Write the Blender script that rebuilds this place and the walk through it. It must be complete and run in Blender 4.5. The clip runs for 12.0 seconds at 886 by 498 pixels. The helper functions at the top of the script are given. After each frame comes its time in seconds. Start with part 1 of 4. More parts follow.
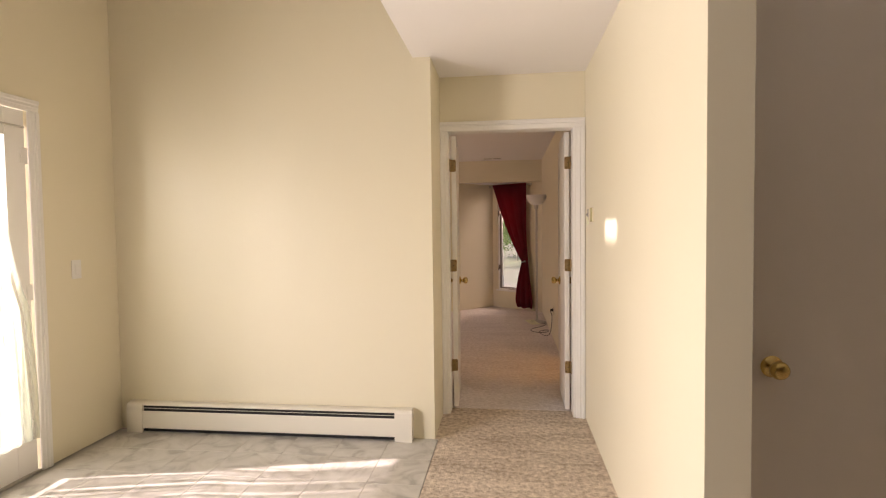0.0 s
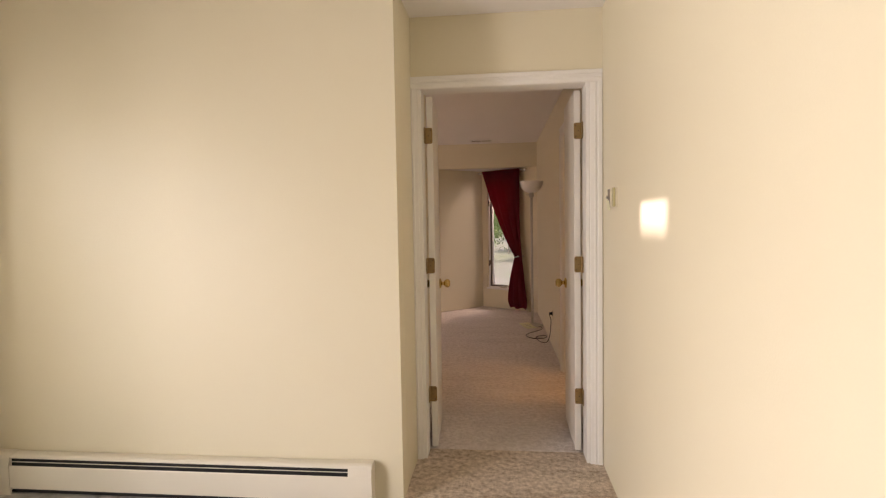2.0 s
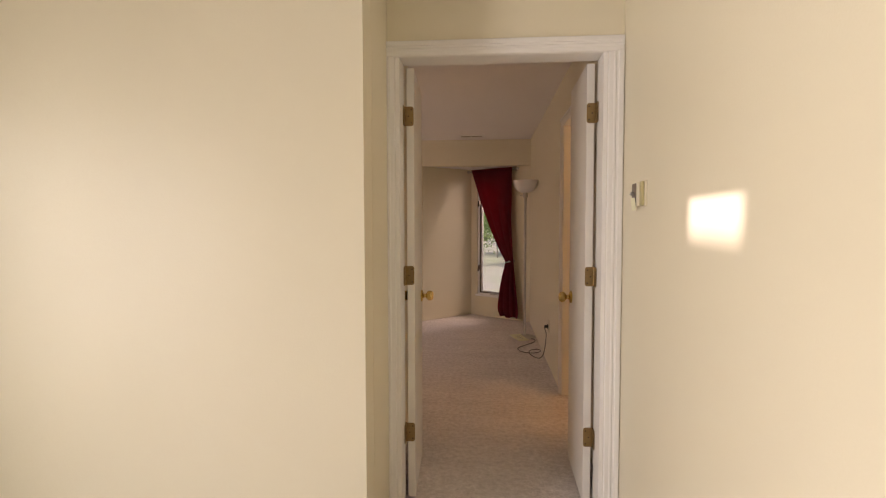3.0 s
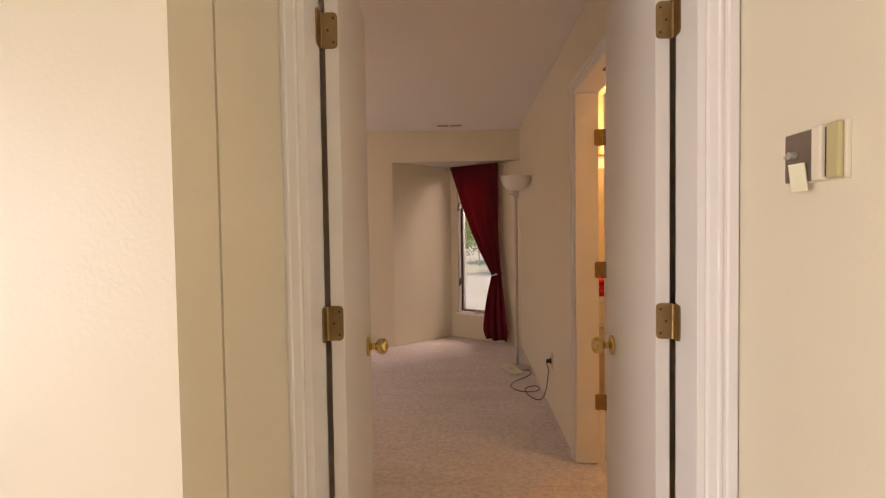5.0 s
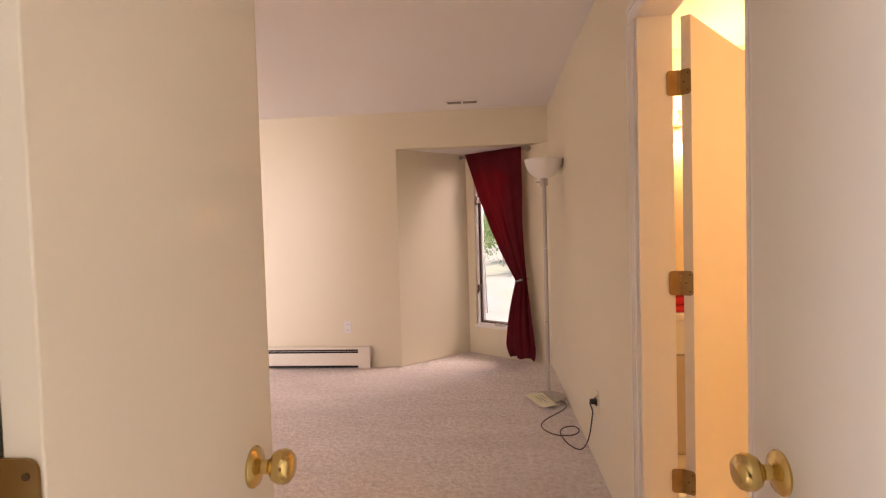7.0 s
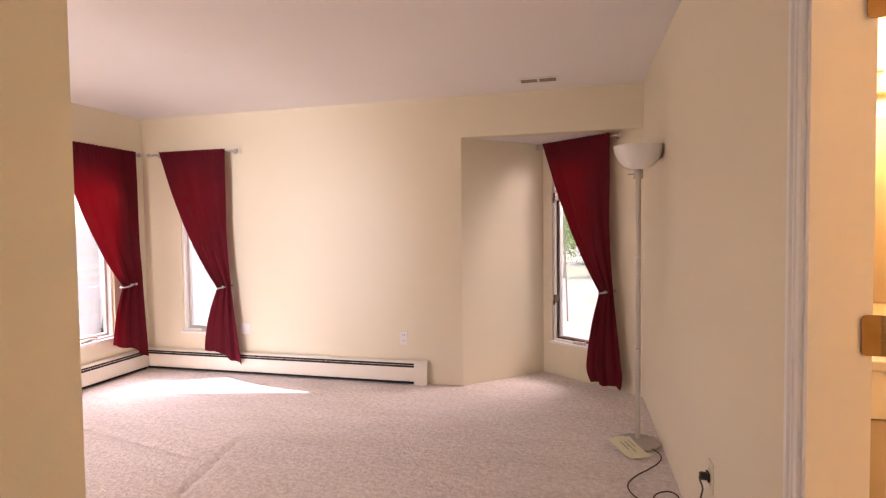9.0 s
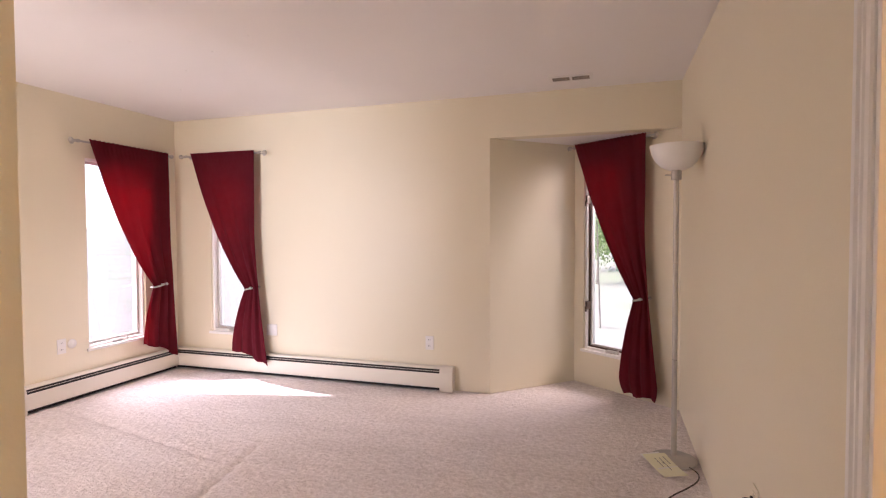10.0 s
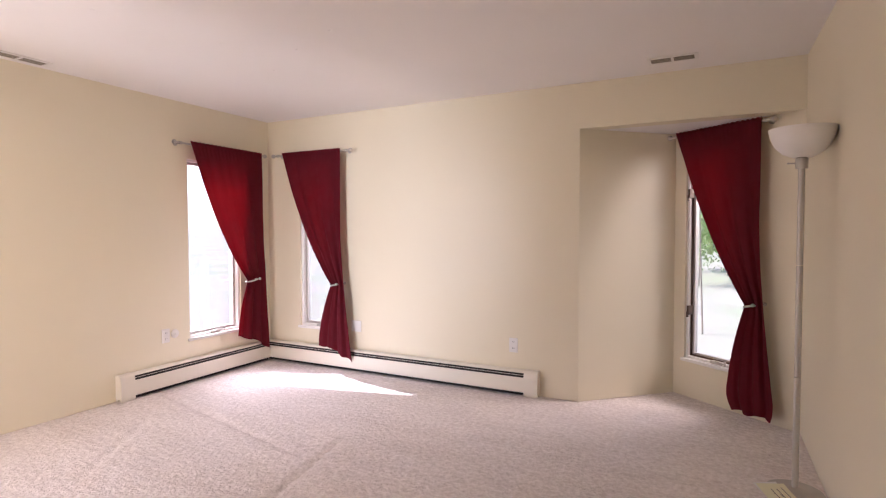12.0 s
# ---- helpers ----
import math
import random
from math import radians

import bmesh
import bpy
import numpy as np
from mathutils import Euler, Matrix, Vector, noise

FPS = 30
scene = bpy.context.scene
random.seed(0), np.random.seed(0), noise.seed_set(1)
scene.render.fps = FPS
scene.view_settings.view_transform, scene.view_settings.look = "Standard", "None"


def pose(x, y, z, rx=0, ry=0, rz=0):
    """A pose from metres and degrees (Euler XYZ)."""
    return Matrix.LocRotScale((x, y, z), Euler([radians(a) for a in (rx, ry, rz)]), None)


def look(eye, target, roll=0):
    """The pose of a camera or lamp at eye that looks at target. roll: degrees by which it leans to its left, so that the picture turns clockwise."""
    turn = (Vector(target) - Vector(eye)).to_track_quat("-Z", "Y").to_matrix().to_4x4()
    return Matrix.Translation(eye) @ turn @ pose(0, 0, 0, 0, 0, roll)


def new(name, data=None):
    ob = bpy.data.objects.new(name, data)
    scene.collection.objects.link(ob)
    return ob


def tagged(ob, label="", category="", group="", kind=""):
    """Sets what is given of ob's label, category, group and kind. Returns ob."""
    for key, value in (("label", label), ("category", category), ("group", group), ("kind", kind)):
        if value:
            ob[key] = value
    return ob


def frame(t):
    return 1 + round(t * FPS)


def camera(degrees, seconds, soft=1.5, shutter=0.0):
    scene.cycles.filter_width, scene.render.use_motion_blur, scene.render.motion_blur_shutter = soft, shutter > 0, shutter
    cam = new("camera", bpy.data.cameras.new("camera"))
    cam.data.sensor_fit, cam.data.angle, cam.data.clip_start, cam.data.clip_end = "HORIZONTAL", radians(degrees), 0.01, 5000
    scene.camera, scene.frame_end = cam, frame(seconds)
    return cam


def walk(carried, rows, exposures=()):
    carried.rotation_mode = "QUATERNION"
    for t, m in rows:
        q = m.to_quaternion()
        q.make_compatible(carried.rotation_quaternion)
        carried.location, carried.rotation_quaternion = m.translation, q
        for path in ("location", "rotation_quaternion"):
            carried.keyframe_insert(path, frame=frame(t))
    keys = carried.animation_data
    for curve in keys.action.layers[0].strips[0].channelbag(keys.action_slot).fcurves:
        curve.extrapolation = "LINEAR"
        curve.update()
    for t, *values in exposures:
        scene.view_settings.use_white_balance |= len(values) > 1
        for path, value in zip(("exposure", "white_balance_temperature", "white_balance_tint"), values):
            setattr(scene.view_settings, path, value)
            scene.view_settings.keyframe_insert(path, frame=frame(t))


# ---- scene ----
cam = camera(79.7, 12.0, soft=1.2)
PATH = [
    (0, (1.05, 0.14, 1.354), (0.808, 2.123, 1.274), -0.7),
    (0.5, (1.046, 0.293, 1.325), (0.817, 2.278, 1.241), -0.9),
    (1, (1.032, 0.548, 1.347), (0.813, 2.533, 1.237), -0.9),
    (1.5, (1.03, 0.755, 1.323), (0.824, 2.742, 1.224), -1),
    (2, (1.037, 1.049, 1.328), (0.83, 3.036, 1.222), -1),
    (2.5, (1.035, 1.306, 1.328), (0.844, 3.295, 1.226), -0.6),
    (3, (1.008, 1.604, 1.319), (0.847, 3.595, 1.22), -0.1),
    (3.5, (0.985, 1.863, 1.316), (0.867, 3.858, 1.229), 0.2),
    (3.7, (0.959, 1.968, 1.318), (0.874, 3.964, 1.223), 0),
    (5.3, (0.994, 2.883, 1.305), (0.903, 4.88, 1.236), -0.9),
    (5.5, (0.993, 2.979, 1.305), (0.9, 4.975, 1.233), -0.6),
    (6, (1.013, 3.24, 1.292), (0.898, 5.235, 1.218), -1),
    (6.5, (1.033, 3.47, 1.294), (0.899, 5.464, 1.219), -1.3),
    (6.7, (1.045, 3.55, 1.292), (0.892, 5.543, 1.22), -1.5),
    (8.3, (1.05, 4.14, 1.312), (0.708, 6.109, 1.23), -1),
    (8.5, (1.057, 4.204, 1.313), (0.672, 6.165, 1.232), -0.9),
    (9, (1.092, 4.334, 1.317), (0.605, 6.272, 1.241), -0.7),
    (9.5, (1.108, 4.406, 1.31), (0.557, 6.327, 1.243), -0.3),
    (10, (1.099, 4.442, 1.307), (0.498, 6.348, 1.247), -0.2),
    (10.5, (1.106, 4.487, 1.314), (0.426, 6.367, 1.251), -0.4),
    (11, (1.092, 4.548, 1.32), (0.299, 6.383, 1.249), -0.6),
    (11.5, (1.079, 4.586, 1.311), (0.207, 6.384, 1.243), -0.5),
    (12, (1.076, 4.606, 1.303), (0.168, 6.387, 1.235), -0.1),
]
EXPO = [(0.0, 0.87, 7300, 35), (3.5, 0.64, 7150, 34), (5.5, 1.13, 7250, 40), (6.5, 1.48, 6900, 39), (8.5, 1.78, 6600, 40), (9.5, 1.74, 6150, 37), (12.0, 1.62, 5800, 32)]
walk(cam, [(t, look(eye, target, roll)) for t, eye, target, roll in PATH], EXPO)

# ---- world, sun and daylight fill lamps ----
SUN_AZ, SUN_EL = 13.0, 42.0          # the sun's rays run towards +x, a little towards +y
world = bpy.data.worlds.new("sky")
scene.world = world
world.use_nodes = True
wn = world.node_tree.nodes
sky = wn.new("ShaderNodeTexSky")
sky.sky_type, sky.sun_disc = "NISHITA", False
sky.sun_elevation, sky.sun_rotation = radians(SUN_EL), radians(270 - SUN_AZ)
wn["Background"].inputs["Strength"].default_value = 0.15
world.node_tree.links.new(sky.outputs[0], wn["Background"].inputs["Color"])


def lamp(name, kind, m, energy, color, **more):
    data = bpy.data.lights.new(name, kind)
    data.energy, data.color = energy, color
    for key, value in more.items():
        if key == "size":
            data.shape, data.size, data.size_y = "RECTANGLE", value[0], value[1]
        if key == "angle":
            data.angle = radians(value)
        if key == "radius":
            data.shadow_soft_size = value
    ob = new(name, data)
    ob.matrix_world = m
    return ob


az, el = radians(SUN_AZ), radians(SUN_EL)
ray = Vector((math.cos(el) * math.cos(az), math.cos(el) * math.sin(az), -math.sin(el)))
lamp("sun", "SUN", look((-20, -5, 18), Vector((-20, -5, 18)) + ray), 5.0, (1.0, 0.975, 0.93), angle=0.9)
DAY = (1.0, 0.91, 0.87)
WARM_FILL = (1.0, 0.86, 0.68)      # warm tint of the added lamps at the bay and the back gap
# Added lamp at an unseen, made-up gap in the front wall.
lamp("daylight_fill", "AREA", look((-2.7, 0.9, 1.2), (0.2, 2.6, 1.0)), 104, (0.885, 0.995, 0.96), size=(1.7, 2.2))
# Area lamps outside the bedroom windows stand in for sky light.
lamp("daylight_fill", "AREA", look((-3.75, 7.9, 1.9), (-2.9, 7.6, 0.9)), 26, DAY, size=(0.9, 1.2))
lamp("daylight_fill", "AREA", look((-2.2, 9.5, 1.9), (-2.2, 8.6, 1.0)), 16, DAY, size=(0.9, 1.2))
lamp("daylight_fill", "AREA", look((-4.3, 7.55, 1.1), (-2.9, 7.45, 1.1)), 3.6, DAY, size=(0.9, 1.3))
lamp("daylight_fill", "AREA", look((-1.75, 9.9, 1.1), (-1.95, 8.6, 1.1)), 3.2, DAY, size=(0.9, 1.3))
lamp("daylight_fill", "AREA", look((2.9, 9.95, 2.2), (1.0, 9.0, 1.0)), 35, WARM_FILL, size=(1.3, 1.3))
lamp("daylight_fill", "AREA", look((1.75, 9.85, 1.9), (1.0, 8.9, 0.6)), 3, DAY, size=(0.6, 0.6))
# Added fill through a made-up gap in the bedroom's unseen back wall.
lamp("daylight_fill", "AREA", look((-2.15, 4.45, 1.75), (0.2, 7.6, 0.3)), 15, WARM_FILL, size=(0.9, 1.6))

# ---- materials ----


def material(name, color, rough=0.6, metal=0.0, relief=0.01, spot=None, scale=3.0, amount=0.5, bump=0.0, bump_scale=60.0, fine=None, spec=0.5, coords="Object"):
    """Two-scale noise between color and spot, a finer grain to fine, and a bump."""
    mat = bpy.data.materials.new(name)
    mat.use_nodes = True
    n, k = mat.node_tree.nodes, mat.node_tree.links
    b = n["Principled BSDF"]
    b.inputs["Roughness"].default_value, b.inputs["Metallic"].default_value = rough, metal
    b.inputs["Specular IOR Level"].default_value = spec
    tc = n.new("ShaderNodeTexCoord")
    out = None
    base = n.new("ShaderNodeRGB")
    base.outputs[0].default_value = (*color, 1)
    out = base.outputs[0]
    for other, s, a in ((spot, scale, amount), (fine, bump_scale, 0.8)):
        if other is None:
            continue
        tex = n.new("ShaderNodeTexNoise")
        tex.inputs["Scale"].default_value, tex.inputs["Detail"].default_value = s, 5
        k.new(tc.outputs[coords], tex.inputs["Vector"])
        ramp = n.new("ShaderNodeMapRange")
        ramp.inputs[1].default_value, ramp.inputs[2].default_value = 0.38, 0.66
        ramp.inputs[4].default_value = a
        k.new(tex.outputs["Fac"], ramp.inputs[0])
        mix = n.new("ShaderNodeMix")
        mix.data_type = "RGBA"
        k.new(ramp.outputs[0], mix.inputs[0])
        k.new(out, mix.inputs[6])
        mix.inputs[7].default_value = (*other, 1)
        out = mix.outputs[2]
    k.new(out, b.inputs["Base Color"])
    if bump:
        tex = n.new("ShaderNodeTexNoise")
        tex.inputs["Scale"].default_value, tex.inputs["Detail"].default_value = bump_scale, 4
        k.new(tc.outputs[coords], tex.inputs["Vector"])
        bp = n.new("ShaderNodeBump")
        bp.inputs["Strength"].default_value, bp.inputs["Distance"].default_value = bump, relief
        k.new(tex.outputs["Fac"], bp.inputs["Height"])
        k.new(bp.outputs[0], b.inputs["Normal"])
    return mat


PAINT = material("cream_wall_paint", (0.815, 0.747, 0.570), 0.40, spot=(0.795, 0.722, 0.540), scale=1.3, amount=0.6, bump=0.05, bump_scale=160, fine=(0.805, 0.735, 0.555))
GOLD_PAINT = material("golden_wall_paint", (0.80, 0.66, 0.40), 0.5, spot=(0.77, 0.63, 0.37), scale=1.5, bump=0.05, bump_scale=160)
# Tan for unseen walls only, to weaken and warm the light they bounce.
BOUNCE_TAN = material("bounce_dimming_tan", (0.44, 0.34, 0.23), 0.5, spot=(0.40, 0.31, 0.21), scale=1.3, amount=0.6)
CEILING = material("white_ceiling_paint", (0.88, 0.85, 0.825), 0.8, spot=(0.85, 0.82, 0.795), scale=1.1, amount=0.6, bump=0.06, bump_scale=120)
TRIM = material("white_trim_paint", (0.88, 0.86, 0.82), 0.35, relief=0.002, spot=(0.85, 0.825, 0.78), scale=2.5, amount=0.5, bump=0.02, bump_scale=40)
DOOR = material("off_white_door_paint", (0.84, 0.80, 0.73), 0.38, spot=(0.82, 0.775, 0.70), scale=2.0, amount=0.6, bump=0.04, bump_scale=70)
HEATER = material("enamelled_cream_steel", (0.82, 0.77, 0.66), 0.35, spot=(0.79, 0.735, 0.62), scale=3, amount=0.5)
# Near-black stands in for the shade inside heater slots and vent ducts.
DARK = material("slot_shade_black", (0.014, 0.012, 0.011), 0.7, spot=(0.022, 0.019, 0.017), scale=20)
BRASS = material("polished_brass", (0.70, 0.53, 0.21), 0.2, 1.0, spot=(0.60, 0.44, 0.17), scale=14)
OLD_BRASS = material("tarnished_brass", (0.36, 0.25, 0.12), 0.42, 1.0, spot=(0.24, 0.155, 0.07), scale=18)
STEEL = material("brushed_nickel", (0.55, 0.52, 0.47), 0.52, 0.55, spot=(0.48, 0.45, 0.41), scale=10)
PLASTIC = material("white_plastic", (0.84, 0.82, 0.78), 0.4, spot=(0.81, 0.785, 0.74), scale=6)
BLACK = material("black_plastic", (0.03, 0.027, 0.025), 0.45, spot=(0.05, 0.045, 0.04), scale=9)
CORD = material("brown_cord_rubber", (0.05, 0.032, 0.026), 0.5, spot=(0.075, 0.05, 0.04), scale=12)
SHADE = material("frosted_white_shade", (0.86, 0.84, 0.80), 0.45, spot=(0.83, 0.805, 0.76), scale=5)
PAPER = material("pale_yellow_paper", (0.85, 0.83, 0.60), 0.8, spot=(0.82, 0.79, 0.55), scale=8)
WHITE_PAPER = material("white_paper", (0.86, 0.85, 0.80), 0.8, spot=(0.83, 0.82, 0.77), scale=8)
INK = material("grey_ink", (0.25, 0.24, 0.2), 0.8, spot=(0.3, 0.29, 0.24))
SASH = material("grey_window_sash", (0.56, 0.53, 0.49), 0.45, 0.2, spot=(0.47, 0.44, 0.40), scale=9)
WOOD_DARK = material("dark_hinge_bronze", (0.10, 0.065, 0.045), 0.45, 0.5, spot=(0.14, 0.09, 0.06), scale=12)
RED = material("red_towel_cotton", (0.55, 0.02, 0.015), 0.9, spot=(0.45, 0.015, 0.012), scale=15, bump=0.4, bump_scale=200)
COUNTER = material("cream_cultured_marble", (0.83, 0.79, 0.70), 0.25, spot=(0.77, 0.72, 0.62), scale=4)
VANITY = material("painted_vanity_wood", (0.55, 0.45, 0.30), 0.5, spot=(0.48, 0.38, 0.25), scale=6)


def carpet_material(name, light, dark, spread):
    """Cut pile: tufts about 2 cm across with a finer yarn grain, and broad streaks where the pile leans."""
    mat = material(name, light, 0.95, spec=0.1)
    n, k = mat.node_tree.nodes, mat.node_tree.links
    tc = n.new("ShaderNodeTexCoord")

    def grain(scale, detail, stretch=(1, 1, 1), turn=0.0):
        mp, tex = n.new("ShaderNodeMapping"), n.new("ShaderNodeTexNoise")
        mp.inputs["Scale"].default_value, mp.inputs["Rotation"].default_value = stretch, (0, 0, turn)
        tex.inputs["Scale"].default_value, tex.inputs["Detail"].default_value = scale, detail
        tex.inputs["Roughness"].default_value = 0.65
        k.new(tc.outputs["Object"], mp.inputs["Vector"])
        k.new(mp.outputs[0], tex.inputs["Vector"])
        return tex.outputs["Fac"]

    def maths(kind, a, b):
        m = n.new("ShaderNodeMath")
        m.operation = kind
        for i, v in enumerate((a, b)):
            if isinstance(v, float):
                m.inputs[i].default_value = v
            else:
                k.new(v, m.inputs[i])
        return m.outputs[0]

    tuft, yarn, lean = grain(32, 4), grain(130, 2), grain(1.6, 2, (1.0, 3.4, 1.0), 0.5)
    height = maths("ADD", tuft, maths("MULTIPLY", yarn, 0.3))
    shade = maths("ADD", height, maths("MULTIPLY", lean, 0.35))
    ramp, mix = n.new("ShaderNodeMapRange"), n.new("ShaderNodeMix")
    ramp.inputs[1].default_value, ramp.inputs[2].default_value = 0.825 - spread, 0.825 + spread
    mix.data_type = "RGBA"
    mix.inputs[6].default_value, mix.inputs[7].default_value = (*dark, 1), (*light, 1)
    k.new(shade, ramp.inputs[0])
    k.new(ramp.outputs[0], mix.inputs[0])
    k.new(mix.outputs[2], n["Principled BSDF"].inputs["Base Color"])
    bp = n.new("ShaderNodeBump")
    bp.inputs["Strength"].default_value, bp.inputs["Distance"].default_value = 0.9, 0.022
    k.new(height, bp.inputs["Height"])
    k.new(bp.outputs[0], n["Principled BSDF"].inputs["Normal"])
    return mat


CARPET = carpet_material("beige_cut_pile_carpet", (0.95, 0.88, 0.835), (0.71, 0.635, 0.585), 0.20)
# Same carpet as the bedroom's; the hall's darker, warmer light is in its colour.
HALL_SHADED_CARPET = carpet_material("speckled_carpet_hall_shade", (0.90, 0.78, 0.655), (0.46, 0.355, 0.265), 0.18)


def tile_material():
    mat = material("grey_marbled_vinyl_tile", (0.5, 0.48, 0.44), 0.26)
    n, k = mat.node_tree.nodes, mat.node_tree.links
    tc, info, add = n.new("ShaderNodeTexCoord"), n.new("ShaderNodeObjectInfo"), n.new("ShaderNodeVectorMath")
    mul = n.new("ShaderNodeMath")
    mul.operation, mul.inputs[1].default_value = "MULTIPLY", 37.0
    k.new(info.outputs["Random"], mul.inputs[0])
    k.new(tc.outputs["Object"], add.inputs[0])
    k.new(mul.outputs[0], add.inputs[1])
    cloud = n.new("ShaderNodeTexNoise")
    cloud.inputs["Scale"].default_value, cloud.inputs["Detail"].default_value, cloud.inputs["Distortion"].default_value = 5.5, 6, 1.6
    k.new(add.outputs[0], cloud.inputs["Vector"])
    ramp = n.new("ShaderNodeValToRGB")
    ramp.color_ramp.elements[0].position, ramp.color_ramp.elements[1].position = 0.34, 0.62
    ramp.color_ramp.elements[0].color, ramp.color_ramp.elements[1].color = (0.44, 0.415, 0.375, 1), (0.64, 0.615, 0.57, 1)
    vein = ramp.color_ramp.elements.new(0.47)
    vein.color = (0.565, 0.54, 0.495, 1)
    k.new(cloud.outputs["Fac"], ramp.inputs[0])
    k.new(ramp.outputs[0], n["Principled BSDF"].inputs["Base Color"])
    return mat


TILE = tile_material()
GROUT = material("grey_tile_joint", (0.45, 0.43, 0.39), 0.8, spot=(0.40, 0.38, 0.34))
EARTH = material("leaf_litter_ground", (0.35, 0.305, 0.26), 0.95, spot=(0.22, 0.26, 0.14), scale=0.35, amount=0.9, bump=1.0, bump_scale=9, fine=(0.26, 0.21, 0.16))
BARK = material("grey_brown_bark", (0.24, 0.20, 0.16), 0.9, spot=(0.17, 0.135, 0.105), scale=6, bump=0.8, bump_scale=25)
SIDING = material("painted_siding", (0.42, 0.38, 0.32), 0.7, spot=(0.37, 0.33, 0.28), scale=2)


def cloth(name, color, dark, glow, share, clear=0.0, stripes=0.0):
    """Woven cloth: diffuse with light coming through, and an open weave where clear is above 0."""
    mat = material(name, color, 0.8, spot=dark, scale=7, amount=0.6, bump=0.25, bump_scale=500, spec=0.2)
    n, k = mat.node_tree.nodes, mat.node_tree.links
    tr = n.new("ShaderNodeBsdfTranslucent")
    tr.inputs[0].default_value = (*glow, 1)
    mix = n.new("ShaderNodeMixShader")
    mix.inputs[0].default_value = share
    k.new(n["Principled BSDF"].outputs[0], mix.inputs[1])
    k.new(tr.outputs[0], mix.inputs[2])
    last = mix.outputs[0]
    if clear:
        tp = n.new("ShaderNodeBsdfTransparent")
        m2 = n.new("ShaderNodeMixShader")
        m2.inputs[0].default_value = clear
        if stripes:
            tc = n.new("ShaderNodeTexCoord")
            wave = n.new("ShaderNodeTexWave")
            wave.bands_direction = "Y"
            wave.inputs["Scale"].default_value, wave.inputs["Distortion"].default_value = stripes, 1.0
            k.new(tc.outputs["Object"], wave.inputs["Vector"])
            mr = n.new("ShaderNodeMapRange")
            mr.inputs[3].default_value, mr.inputs[4].default_value = clear * 0.4, min(1.0, clear * 1.6)
            k.new(wave.outputs["Fac"], mr.inputs[0])
            k.new(mr.outputs[0], m2.inputs[0])
        k.new(last, m2.inputs[1])
        k.new(tp.outputs[0], m2.inputs[2])
        last = m2.outputs[0]
    k.new(last, n["Material Output"].inputs[0])
    return mat


LEAF = cloth("green_leaves", (0.15, 0.23, 0.08), (0.21, 0.26, 0.11), (0.36, 0.48, 0.18), 0.5)
BURGUNDY = cloth("burgundy_curtain_cloth", (0.145, 0.011, 0.020), (0.110, 0.008, 0.015), (0.38, 0.020, 0.036), 0.34)
SHEER = cloth("sheer_cream_cloth", (0.85, 0.84, 0.72), (0.82, 0.81, 0.68), (0.84, 0.88, 0.76), 0.6, 0.62, 9.0)


def glass_material():
    mat = bpy.data.materials.new("window_glass")
    mat.use_nodes = True
    n, k = mat.node_tree.nodes, mat.node_tree.links
    tp, gl, mix, fr = n.new("ShaderNodeBsdfTransparent"), n.new("ShaderNodeBsdfGlossy"), n.new("ShaderNodeMixShader"), n.new("ShaderNodeFresnel")
    tp.inputs[0].default_value = (0.90, 0.93, 0.92, 1)
    gl.inputs["Roughness"].default_value = 0.02
    fr.inputs[0].default_value = 1.45
    k.new(fr.outputs[0], mix.inputs[0])
    k.new(tp.outputs[0], mix.inputs[1])
    k.new(gl.outputs[0], mix.inputs[2])
    k.new(mix.outputs[0], n["Material Output"].inputs[0])
    return mat


GLASS = glass_material()


def mirror_material():
    return material("silvered_mirror", (0.9, 0.9, 0.88), 0.02, 1.0)


MIRROR = mirror_material()


def glow_material(name, color, strength):
    mat = bpy.data.materials.new(name)
    mat.use_nodes = True
    b = mat.node_tree.nodes["Principled BSDF"]
    b.inputs["Base Color"].default_value = (*color, 1)
    b.inputs["Emission Color"].default_value = (*color, 1)
    b.inputs["Emission Strength"].default_value = strength
    return mat


BULB = glow_material("lit_warm_bulb", (1.0, 0.78, 0.45), 2.0)

# ---- mesh helpers ----


def finish(bm, name, mat, smooth=False):
    me = bpy.data.meshes.new(name)
    bmesh.ops.recalc_face_normals(bm, faces=bm.faces)
    if smooth:
        for f in bm.faces:
            f.smooth = True
    bm.to_mesh(me)
    bm.free()
    me.materials.append(mat)
    return me


def thing(name, label, category, m=None, group="", kind=""):
    ob = new(name)
    ob.empty_display_size = 0.1
    ob.matrix_world = m or Matrix()
    return tagged(ob, label, category, group, kind)


def part(name, bm, mat, parent, label="", smooth=False):
    ob = new(name, finish(bm, name, mat, smooth))
    ob.parent = parent
    if smooth:
        ob.data.set_sharp_from_angle(angle=radians(40))
    return tagged(ob, label)


def solid(name, bm, mat, label="", category="", kind="structure", smooth=False):
    ob = new(name, finish(bm, name, mat, smooth))
    if smooth:
        ob.data.set_sharp_from_angle(angle=radians(40))
    return tagged(ob, label, category, "", kind)


def box(bm, x0, x1, y0, y1, z0, z1, bevel=0.0, segs=2):
    r = bmesh.ops.create_cube(bm, size=1, matrix=Matrix.Translation(((x0 + x1) / 2, (y0 + y1) / 2, (z0 + z1) / 2)) @ Matrix.Diagonal((x1 - x0, y1 - y0, z1 - z0, 1)))
    if bevel:
        edges = list({e for v in r["verts"] for e in v.link_edges})
        bmesh.ops.bevel(bm, geom=edges, offset=bevel, segments=segs, profile=0.5, affect="EDGES")
    return bm


